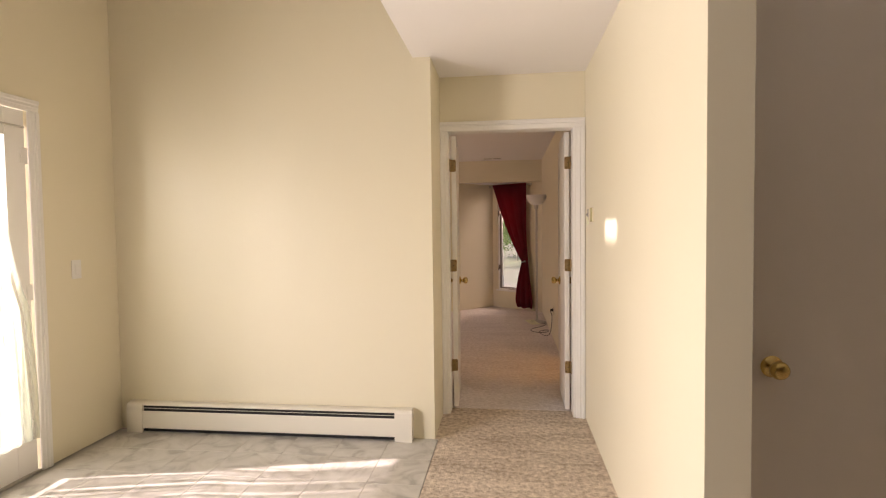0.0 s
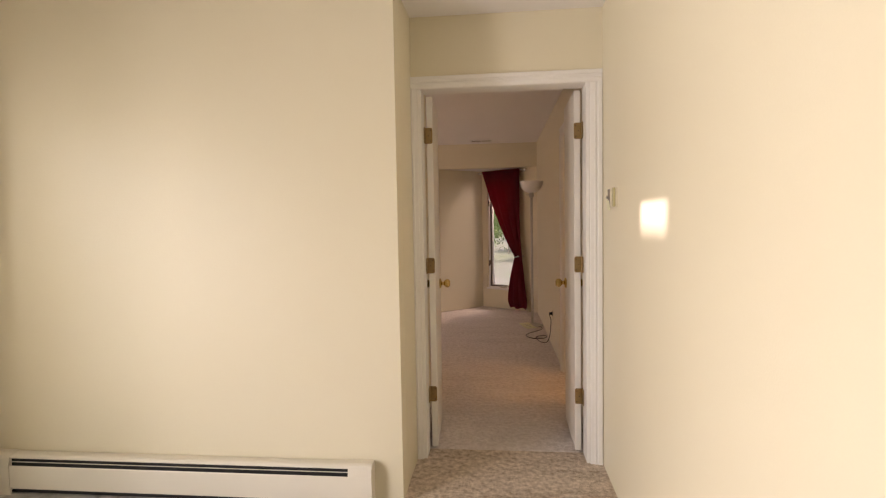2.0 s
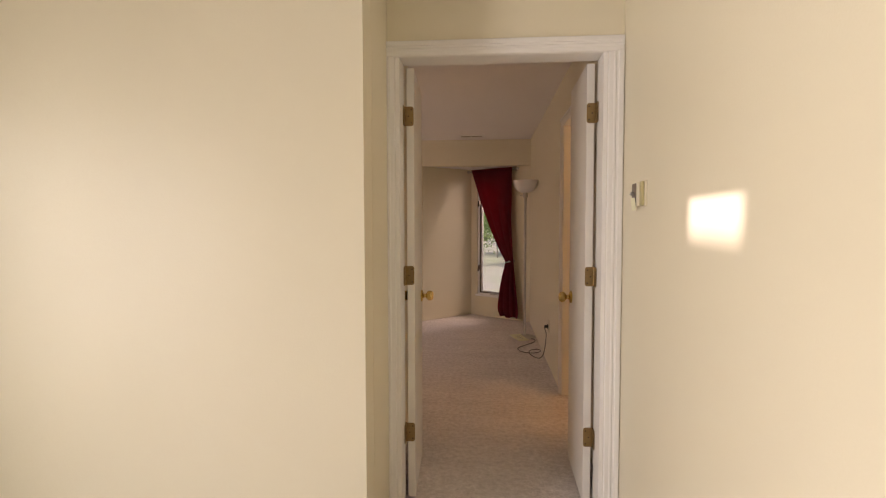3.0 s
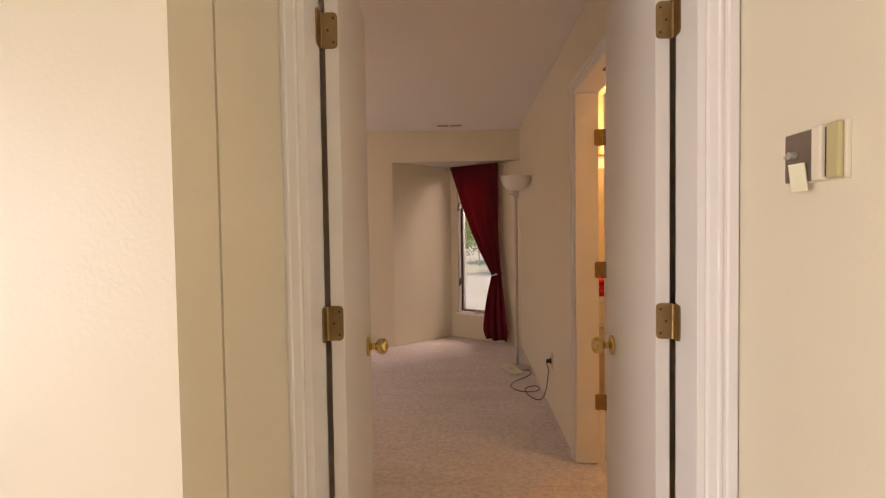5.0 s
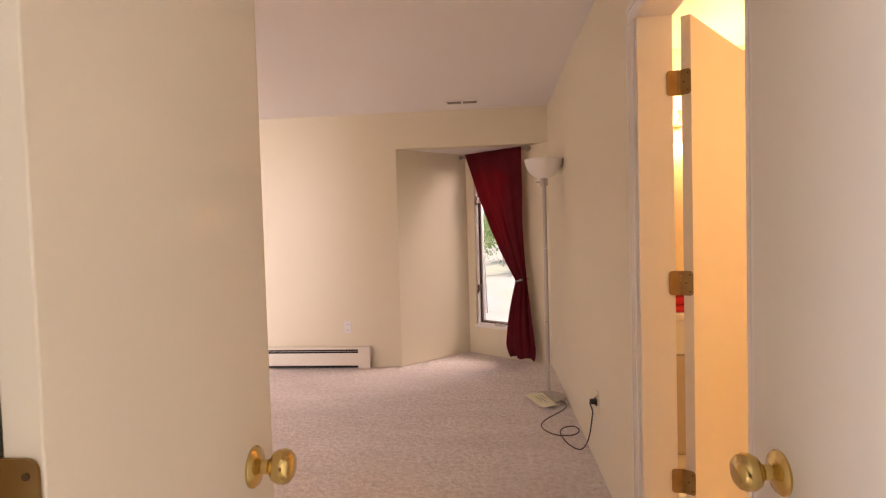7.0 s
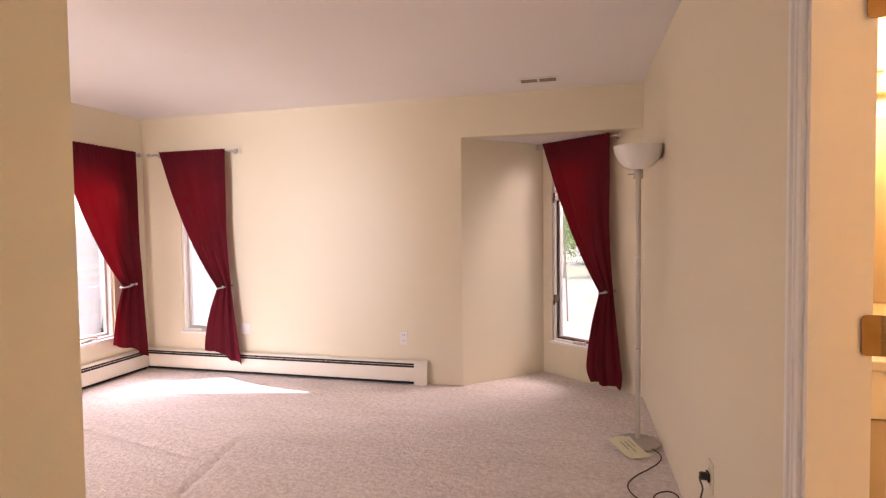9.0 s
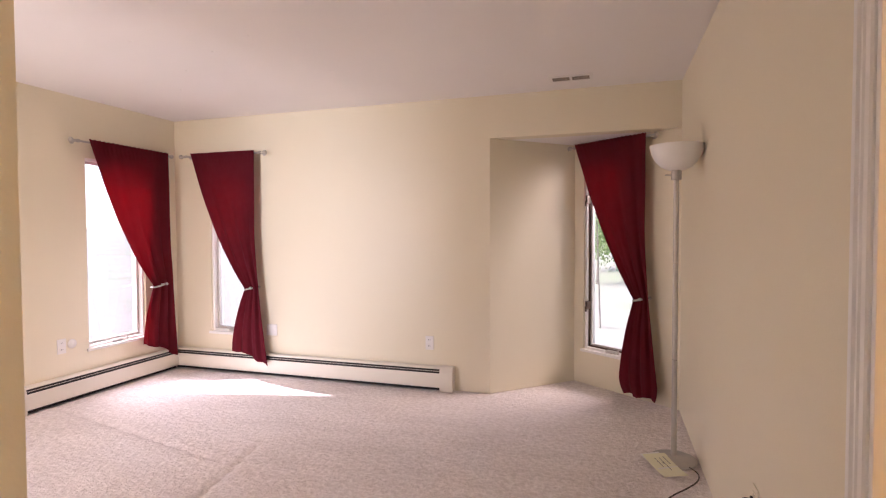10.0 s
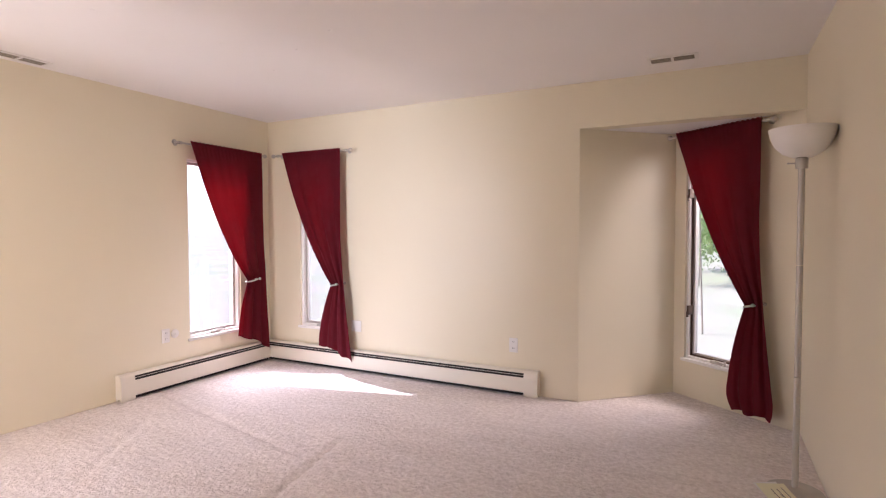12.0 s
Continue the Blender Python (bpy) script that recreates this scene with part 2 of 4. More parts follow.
def boxes(*rows, bevel=0.0):
    bm = bmesh.new()
    for r in rows:
        box(bm, *r, bevel=bevel)
    return bm


def tube(bm, a, b, r, r2=None, seg=16, caps=True):
    a, b = Vector(a), Vector(b)
    m = Matrix.Translation((a + b) / 2) @ (b - a).to_track_quat("Z", "Y").to_matrix().to_4x4()
    bmesh.ops.create_cone(bm, cap_ends=caps, segments=seg, radius1=r, radius2=r if r2 is None else r2, depth=(b - a).length, matrix=m)
    return bm


def lathe(bm, profile, m=None, seg=28):
    """Turn (radius, height) pairs round z."""
    m = m or Matrix()
    rings = []
    for r, z in profile:
        if r < 1e-5:
            rings.append([bm.verts.new(m @ Vector((0, 0, z)))])
        else:
            rings.append([bm.verts.new(m @ Vector((r * math.cos(2 * math.pi * i / seg), r * math.sin(2 * math.pi * i / seg), z))) for i in range(seg)])
    for p, q in zip(rings, rings[1:]):
        for i in range(seg):
            j = (i + 1) % seg
            if len(p) == 1 and len(q) > 1:
                bm.faces.new((p[0], q[i], q[j]))
            elif len(q) == 1 and len(p) > 1:
                bm.faces.new((p[i], p[j], q[0]))
            elif len(p) > 1:
                bm.faces.new((p[i], p[j], q[j], q[i]))
    return bm


def extrude(bm, outline, x0, x1):
    """A (y, z) outline drawn along x."""
    a = [bm.verts.new((x0, y, z)) for y, z in outline]
    b = [bm.verts.new((x1, y, z)) for y, z in outline]
    bm.faces.new(a)
    bm.faces.new(b[::-1])
    for i in range(len(a)):
        j = (i + 1) % len(a)
        bm.faces.new((a[i], a[j], b[j], b[i]))
    return bm


def cable(name, points, r, mat, parent=None):
    cu = bpy.data.curves.new(name, "CURVE")
    cu.dimensions, cu.bevel_depth, cu.bevel_resolution = "3D", r, 3
    sp = cu.splines.new("NURBS")
    sp.points.add(len(points) - 1)
    for p, c in zip(sp.points, points):
        p.co = (*c, 1)
    sp.use_endpoint_u, sp.order_u = True, 3
    tmp = bpy.data.objects.new(name, cu)
    me = bpy.data.meshes.new_from_object(tmp)
    bpy.data.objects.remove(tmp)
    me.materials.append(mat)
    ob = new(name, me)
    for f in me.polygons:
        f.use_smooth = True
    ob.parent = parent
    return ob


# ---- plan ----
XR, XL = 1.588, -2.98            # right wall of hall and bedroom; left wall of the bedroom
YW, YD, YF = 3.46, 3.93, 8.64    # entry wall, double-door wall, far bedroom wall
ZH, ZB, ZE = 2.42, 2.405, 5.2    # ceilings: hall, bedroom, tall entry
XE = -1.60                       # front-door wall
T = 0.122
APEX = Vector((0.80, 9.235))     # corner of the triangular bay
BAY_L, BAY_R, ZBAY = Vector((0.172, YF)), Vector((XR, YF)), 2.066

SEAMS = ((-2.93, 7.37, -1.05, 6.95, 0.015), (-1.0, 7.25, -0.84, 6.49, 0.022), (-2.4, 6.9, -1.9, 6.2, 0.012))

# floors
solid("floor_hall", boxes((0.60, XR + 2.2, -4.0, 4.06, -0.12, 0.0), (0.56, 0.60, YW, 4.06, -0.12, 0.0)), HALL_SHADED_CARPET, "speckled beige carpet, the hall's darker, warmer light in its colour", "carpet")


def carpet(name, x0, x1, y0, y1, seams, label):
    """A sheet of pile with slight swells, and shallow grooves where its seams and marks run."""
    bm = bmesh.new()
    step = 0.025
    nx, ny = round((x1 - x0) / step), round((y1 - y0) / step)
    rows = []
    for j in range(ny + 1):
        row = []
        for i in range(nx + 1):
            p = Vector((x0 + (x1 - x0) * i / nx, y0 + (y1 - y0) * j / ny, 0))
            z = 0.0015 * noise.noise(p * 14) + 0.003 * noise.noise(p * 3.1) - 0.003
            for ax, ay, bx, by, deep in seams:
                a, b = Vector((ax, ay, 0)), Vector((bx, by, 0))
                k = max(0, min(1, (p - a).dot(b - a) / (b - a).length_squared))
                d = (p - a - (b - a) * k).length
                z -= deep * math.exp(-(d / 0.021) ** 2)
            row.append(bm.verts.new((p.x, p.y, z)))
        rows.append(row)
    for p, q in zip(rows, rows[1:]):
        for i in range(nx):
            bm.faces.new((p[i], p[i + 1], q[i + 1], q[i]))
    ob = solid(name, bm, CARPET, label, "carpet", smooth=True)
    mod = ob.modifiers.new("backing", "SOLIDIFY")
    mod.thickness, mod.offset = 0.02, -1
    return ob


carpet("floor_bedroom", XL - 0.02, XR + T, 4.06, 9.4, SEAMS, "pinkish beige cut-pile bedroom carpet with faint seams")
solid("floor_slab", boxes((XL - T, XR + T, 4.06, 9.5, -0.2, -0.04)), GROUT, "subfloor under the bedroom carpet", "floor")
solid("floor_bathroom", boxes((XR + T, 3.7, 4.06, 7.7, -0.12, -0.004)), COUNTER, "cream bathroom floor", "floor")
solid("floor_entry", boxes((XE - T, 0.60, -4.0, YW, -0.12, -0.008)), GROUT, "grey joints under the entry tiles", "floor")

# entry and hall walls
solid("wall_entry", boxes((XE - T, 0.578, YW, YW + 0.136, 0, ZE)), PAINT, "cream painted tall entry wall", "wall")
solid("wall_recess", boxes((0.45, 0.576, YW + 0.149, YD, 0, ZH), (0.45, 0.50, YW + 0.136, YW + 0.149, 0, ZH)), PAINT, "cream painted side wall of the hall recess", "wall")
solid("wall_double_door", boxes((0.45, 0.612, YD, YD + T, 0, ZH), (1.521, XR, YD, YD + T, 0, ZH), (0.612, 1.521, YD, YD + T, 2.055, ZH)), PAINT, "cream painted wall round the double door", "wall")
Y1 = 1.665                       # free end of the hall's right wall
solid("wall_right", boxes((XR, XR + T, Y1, 4.83, 0, ZH), (XR, XR + T, 5.68, 9.0, 0, ZH), (XR, XR + T, 4.83, 5.68, 2.055, ZH)), PAINT, "cream painted long wall of hall and bedroom", "wall")
solid("wall_closet", boxes((XR + T, 1.765, 1.84, 1.96, 0, ZH), (2.56, XR + 2.2, 1.84, 1.96, 0, ZH), (1.765, 2.56, 1.84, 1.96, 2.045, ZH)), PAINT, "cream painted wall round the plain door", "wall")
WY0, WY1, WZ0, WZ1 = 2.10, 2.44, 4.23, 4.95     # unseen high opening of the entry, set to throw the hall's sun patch
FD0, FD1 = 1.90, 2.815                          # front door opening
# The gap at y 0.45 to 1.70 is unseen, added for the fill lamp.
solid("wall_front", boxes((XE - T, XE, -4.0, 0.45, 0, WZ0), (XE - T, XE, 1.70, FD0, 0, WZ0), (XE - T, XE, 0.45, 1.70, 0, 0.12), (XE - T, XE, 0.45, 1.70, 1.95, WZ0), (XE - T, XE, FD1, YW, 0, WZ0), (XE - T, XE, FD0, FD1, 2.05, WZ0),
                          (XE - T, XE, -4.0, WY0, WZ0, WZ1), (XE - T, XE, WY1, YW, WZ0, WZ1), (XE - T, XE, -4.0, YW, WZ1, ZE)), PAINT, "cream painted wall round the front door", "wall")
# Unseen closing walls, coloured tan to dim the bounced light.
solid("wall_back", boxes((XE - T, XR + 2.2, -4.12, -4.0, 0, ZE)), BOUNCE_TAN, "plain unseen back wall, tan to dim its bounce", "wall")
solid("wall_side", boxes((XR + 2.2, XR + 2.32, -4.0, 1.96, 0, ZH)), BOUNCE_TAN, "unseen side wall, tan to dim its bounce", "wall")
solid("wall_loft", boxes((0.467, 0.587, -4.0, YW, ZH + 0.2, ZE)), PAINT, "cream painted upper wall above the hall ceiling", "wall")
solid("ceiling_hall", boxes((0.467, XR + 2.2, -4.0, YW + 0.03, ZH, ZH + 0.2), (0.45, XR + 2.2, YW + 0.03, YD + T, ZH, ZH + 0.2)), CEILING, "white painted flat hall ceiling", "ceiling")
solid("ceiling_entry", boxes((XE - T, 0.6, -4.1, YW + 0.1, ZE, ZE + 0.1)), CEILING, "white painted high entry ceiling", "ceiling")

# bedroom walls
solid("wall_vestibule", boxes((0.42, 0.538, YD + T, 4.82, 0, ZB)), PAINT, "cream painted short wall inside the bedroom door", "wall")
# The gap at x -2.60 to -1.75 is added to let the fill lamp in.
solid("wall_bedroom_back", boxes((XL - T, -2.60, 4.70, 4.82, 0, ZB), (-1.75, 0.42, 4.70, 4.82, 0, ZB), (-2.60, -1.75, 4.70, 4.82, 0, 0.4), (-2.60, -1.75, 4.70, 4.82, 2.05, ZB)), PAINT, "cream painted back wall of the bedroom", "wall")
W1 = (7.70, 8.27, 0.37, 1.93)    # y0, y1, z0, z1 in the window wall
W2 = (-2.57, -2.09, 0.37, 1.93)  # x0, x1, z0, z1 in the far wall
solid("wall_left", boxes((XL - T, XL, 4.82, W1[0], 0, ZB), (XL - T, XL, W1[1], YF + T, 0, ZB), (XL - T, XL, W1[0], W1[1], 0, W1[2]), (XL - T, XL, W1[0], W1[1], W1[3], ZB)), PAINT, "cream painted bedroom window wall", "wall")
solid("wall_far", boxes((XL, W2[0], YF, YF + T, 0, ZB), (W2[1], BAY_L.x, YF, YF + T, 0, ZB), (W2[0], W2[1], YF, YF + T, 0, W2[2]), (W2[0], W2[1], YF, YF + T, W2[3], ZB),
                        (BAY_L.x, XR, YF, YF + T, ZBAY, ZB)), PAINT, "cream painted far bedroom wall with a bay", "wall")
bm = boxes((XL - T, XR + T, YD + T, YF + T, ZB, ZB + 0.15))
for x, y in ((-1.52, 6.83), (-0.82, 6.96), (-0.70, 7.66), (-1.62, 7.36), (-1.19, 7.11), (-1.69, 6.20), (-2.02, 7.73)):
    lathe(bm, [(0.0, -0.0035), (0.006, -0.003), (0.011, -0.001), (0.012, 0.001)], Matrix.Translation((x, y, ZB)), 12)
solid("ceiling_bedroom", bm, CEILING, "white painted bedroom ceiling", "ceiling")


def along(a, b):
    """The pose with x from a to b along a wall's foot, y into the wall."""
    d = (b - a).normalized()
    return Matrix.Translation((a.x, a.y, 0)) @ Matrix.Rotation(math.atan2(d.y, d.x), 4, "Z")


MB1, MB2 = along(BAY_L, APEX), along(APEX, BAY_R)
LB1, LB2 = (APEX - BAY_L).length, (BAY_R - APEX).length
W3 = (0.10, 0.64, 0.30, 1.93)    # along the bay's window face
b1 = solid("wall_bay_plain", boxes((0.0, LB1 + 0.1, 0, 0.12, 0, ZBAY + 0.1)), PAINT, "cream painted slanting bay wall", "wall")
b1.matrix_world = MB1
b2 = solid("wall_bay_window", boxes((0, W3[0], 0, T, 0, ZBAY + 0.1), (W3[1], LB2 + 0.1, 0, T, 0, ZBAY + 0.1), (W3[0], W3[1], 0, T, 0, W3[2]), (W3[0], W3[1], 0, T, W3[3], ZBAY + 0.1)), PAINT, "cream painted bay wall with a window", "wall")
b2.matrix_world = MB2
bm = bmesh.new()
lo = [bm.verts.new((*p, ZBAY)) for p in (BAY_L + Vector((0, T)), BAY_R + Vector((0, T)), APEX + Vector((0, 0.1)))]
hi = [bm.verts.new((v.co.x, v.co.y, ZBAY + 0.08)) for v in lo]
bm.faces.new(lo), bm.faces.new(hi[::-1])
for i in range(3):
    bm.faces.new((lo[i], lo[(i + 1) % 3], hi[(i + 1) % 3], hi[i]))
solid("ceiling_bay", bm, CEILING, "white painted ceiling of the bay", "ceiling")

# bathroom shell
solid("wall_bathroom", boxes((XR + T, 3.7, 4.4, 4.5, 0, 2.4), (3.6, 3.7, 4.5, 7.5, 0, 2.4), (XR + T, 3.7, 7.21, 7.31, 0, 2.4)), GOLD_PAINT, "golden painted bathroom walls", "wall")
solid("ceiling_bathroom", boxes((XR + T, 3.7, 4.4, 7.6, 2.4, 2.5)), GOLD_PAINT, "golden painted bathroom ceiling", "ceiling")

# an unseen slab, added to keep the sky out of the attic
solid("roof", boxes((XL - 0.4, XR + 2.6, 3.7, 9.6, 2.62, 2.75)), SIDING, "unseen slab over the bedroom, keeping the sky out", "roof")


# ---- doors and casings ----


def casing(name, m, width, height, label, w=0.062, left=True, right=True):
    """Moulded casing round an opening: local x across from 0 to width, y out of the wall towards -y."""
    ob = thing(name, label, "door frame", m, kind="structure")

    shape = ((0.0, 0.0), (0.0, 0.017), (0.05, 0.019), (0.32, 0.019), (0.37, 0.013), (0.48, 0.012), (0.52, 0.0155), (0.62, 0.0155), (0.67, 0.0115), (0.94, 0.0105), (1.0, 0.006), (1.0, 0.0))

    def strip(x0, x1, z0, z1, upright, flip):
        """One moulding, thick at its outer edge."""
        bm = bmesh.new()
        ends = []
        for e in (0, 1):
            if upright:
                ends.append([bm.verts.new((x1 - a * w if flip else x0 + a * w, -d, (z0, z1)[e])) for a, d in shape])
            else:
                ends.append([bm.verts.new(((x0, x1)[e], -d - (0.0006 if d else 0), z1 - a * w)) for a, d in shape])
        bm.faces.new(ends[0])
        bm.faces.new(ends[1][::-1])
        for i in range(len(shape)):
            j = (i + 1) % len(shape)
            bm.faces.new((ends[0][i], ends[0][j], ends[1][j], ends[1][i]))
        return bm

    if left:
        part("casing_upright", strip(-w, 0, 0, height, True, False), TRIM, ob)
    if right:
        part("casing_upright", strip(width, width + w, 0, height, True, True), TRIM, ob)
    part("casing_head", strip(-w if left else 0, width + w if right else width, height, height + w, False, False), TRIM, ob)
    return ob


casing("door_casing_1", pose(0.612, YD, 0), 0.909, 2.038, "white moulded casing round the double door", w=0.064)
# Added on the bedroom side to block light in the gaps beside the leaves.
solid("door_gap_casing", boxes((0.552, 0.612, YD + T, YD + T + 0.016, 0, 2.1), (1.521, 1.581, YD + T, YD + T + 0.016, 0, 2.1), (0.612, 1.521, YD + T, YD + T + 0.016, 2.04, 2.1), bevel=0.002), TRIM, "white inner casing added to keep light out of the door gaps", "door frame")
casing("door_casing_2", pose(XR, 5.68, 0) @ Matrix.Rotation(radians(-90), 4, "Z"), 0.85, 2.038, "white moulded casing round the bathroom door", w=0.060)
casing("door_casing_3", pose(XE, FD0, 0) @ Matrix.Rotation(radians(90), 4, "Z"), FD1 - FD0, 2.03, "white moulded casing round the front door", w=0.066)


def jamb(name, rows, label):
    return solid(name, boxes(*rows, bevel=0.0015), TRIM, label, "door frame")


jamb("door_jamb_1", ((0.612, 0.630, YD + 0.001, YD + T + 0.002, 0, 2.055), (1.503, 1.521, YD + 0.001, YD + T + 0.002, 0, 2.055), (0.630, 1.503, YD + 0.001, YD + T + 0.002, 2.037, 2.055)), "white painted jambs of the double door")
jamb("door_jamb_2", ((XR - 0.001, XR + T + 0.002, 5.662, 5.68, 0, 2.055), (XR - 0.001, XR + T + 0.002, 4.83, 4.848, 0, 2.055), (XR - 0.001, XR + T + 0.002, 4.848, 5.662, 2.037, 2.055)), "white painted jambs of the bathroom door")
jamb("door_jamb_3", ((1.765, 1.783, 1.842, 1.962, 0, 2.045), (2.542, 2.56, 1.842, 1.962, 0, 2.045)), "white painted jambs of the plain door")


def knob(name, m, parent, mat=BRASS):
    """Door knob: rose on the plane z = 0, standing out along local z."""
    bm = bmesh.new()
    lathe(bm, [(0.0, 0.0), (0.032, 0.0), (0.033, 0.004), (0.029, 0.009), (0.018, 0.012), (0.0115, 0.016), (0.0115, 0.026), (0.015, 0.030), (0.022, 0.034), (0.0268, 0.043), (0.0275, 0.052), (0.025, 0.060), (0.018, 0.066), (0.010, 0.068), (0.0, 0.0685)], m)
    return part(name, bm, mat, parent, "polished brass knob", smooth=True)


def hinge(parent, m, mat=OLD_BRASS, turn=0.0):
    """Butt hinge: pin along z at the origin, leaf a along +x (swung by turn degrees), leaf b along local -y."""
    h, w, r = 0.089, 0.042, 0.011
    swing = Matrix.Rotation(radians(turn), 4, "Z")
    bm = bmesh.new()
    edge = [(0.004, -h / 2), (w - r, -h / 2)] + [(w - r + r * math.sin(a), -h / 2 + r - r * math.cos(a)) for a in (0.4, 0.8, 1.2)] + [(w, -h / 2 + r)]
    edge += [(x, -z) for x, z in edge[::-1]]
    for turned in (False, True):
        sides = []
        for d in (-0.0015, 0.0015):
            sides.append([bm.verts.new((d, -x, z) if turned else swing @ Vector((x, d, z))) for x, z in edge])
        bm.faces.new(sides[0])
        bm.faces.new(sides[1][::-1])
        for i in range(len(edge)):
            k = (i + 1) % len(edge)
            bm.faces.new((sides[0][i], sides[0][k], sides[1][k], sides[1][i]))
    me = finish(bm, "hinge", mat)
    ob = new("hinge", me)
    ob.parent = parent
    ob.matrix_local = m
    tagged(ob, "tarnished brass hinge")
    bm = bmesh.new()
    for i in range(5):
        z0 = -h / 2 + i * h / 5
        tube(bm, (0, 0, z0 + 0.0006), (0, 0, z0 + h / 5 - 0.0006), 0.0058, seg=12)
    part("knuckle", bm, mat, ob, smooth=True)
    for z in (-0.03, 0.0, 0.03):
        x = 0.032 if z else 0.018
        bm = bmesh.new()
        tube(bm, swing @ Vector((x, -0.0015, z)), swing @ Vector((x, -0.0028, z)), 0.0034, seg=10)
        part("screw", bm, WOOD_DARK, ob)
    return ob


def leaf(name, width, height, m, label, back=0.06):
    """A flush door leaf: hinge edge at x = 0, y from 0 to 0.035, knob on both faces."""
    ob = thing(name, label, "door", m, kind="structure")
    bm = bmesh.new()
    box(bm, 0, width, 0, 0.035, 0.012, height, bevel=0.002)
    part("panel", bm, DOOR, ob)
    knob("door_knob", pose(width - back, 0, 0.92, 90, 0, 0), ob)
    knob("door_knob", pose(width - back, 0.035, 0.92, -90, 0, 0), ob)
    bm = bmesh.new()
    box(bm, width - 0.0005, width + 0.0012, 0.006, 0.029, 0.89, 0.95)
    part("latch_plate", bm, BRASS, ob, "brass latch plate")
    return ob


# double doors, folded back into the bedroom
dl = leaf("door_1", 0.50, 2.03, pose(0.676, 4.066, 0) @ Matrix.Rotation(radians(93), 4, "Z"), "off-white flush double-door leaf, standing open", back=0.085)
dr = leaf("door_2", 0.50, 2.03, pose(1.494, 4.066, 0) @ Matrix.Rotation(radians(89), 4, "Z"), "off-white flush double-door leaf, standing open", back=0.085)
for z in (1.81, 1.072, 0.325):
    hinge(dl, dl.matrix_world.inverted() @ pose(0.632, 4.0625, z))
    hinge(dr, dr.matrix_world.inverted() @ pose(1.501, 4.0625, z, 0, 180, 0))
bd = leaf("door_3", 0.805, 2.03, pose(1.7665, 5.638, 0) @ Matrix.Rotation(radians(50), 4, "Z"), "off-white flush bathroom door, swung wide open")
for z in (1.795, 1.076, 0.345):
    hinge(bd, bd.matrix_world.inverted() @ pose(1.731, 5.6585, z, 0, 0, -90), turn=50)
cd = leaf("door_4", 0.755, 2.03, pose(2.540, 1.885, 0) @ Matrix.Rotation(radians(180), 4, "Z"), "off-white flush door with a brass knob, shut")
solid("strike_plate", boxes((1.7832, 1.7842, 1.852, 1.872, 0.885, 0.945)), OLD_BRASS, "small brass strike plate on the jamb", "hardware", kind="")
solid("ball_catch", boxes((1.63, 1.665, 5.20, 5.245, 2.032, 2.038), bevel=0.001), WOOD_DARK, "dark catch plate under the door head", "hardware", kind="")

# front door: leaf with a large pane, sheer curtain on the inside
fd = thing("door_5", "white front door with a large glass pane", "door", pose(XE - 0.05, FD0 + 0.012, 0), kind="structure")
DW = FD1 - FD0 - 0.024
part("door_frame", boxes((0, 0.044, 0, 0.12, 0.01, 2.03), (0, 0.044, DW - 0.12, DW, 0.01, 2.03), (0, 0.044, 0.12, DW - 0.12, 0.01, 0.20), (0, 0.044, 0.12, DW - 0.12, 1.88, 2.03), bevel=0.003), TRIM, fd)
gp = part("pane", boxes((0.018, 0.024, 0.12, DW - 0.12, 0.20, 1.88)), GLASS, fd)
gp.visible_shadow = False
for z in (1.78, 1.02, 0.26):
    part("hinge", boxes((0.044, 0.05, DW - 0.03, DW + 0.010, z - 0.045, z + 0.045), bevel=0.002), PLASTIC, fd, "white painted hinge")
solid("threshold", boxes((XE - 0.1, XE + 0.005, FD0, FD1, -0.004, 0.012), bevel=0.002), STEEL, "metal threshold under the front door", "threshold")


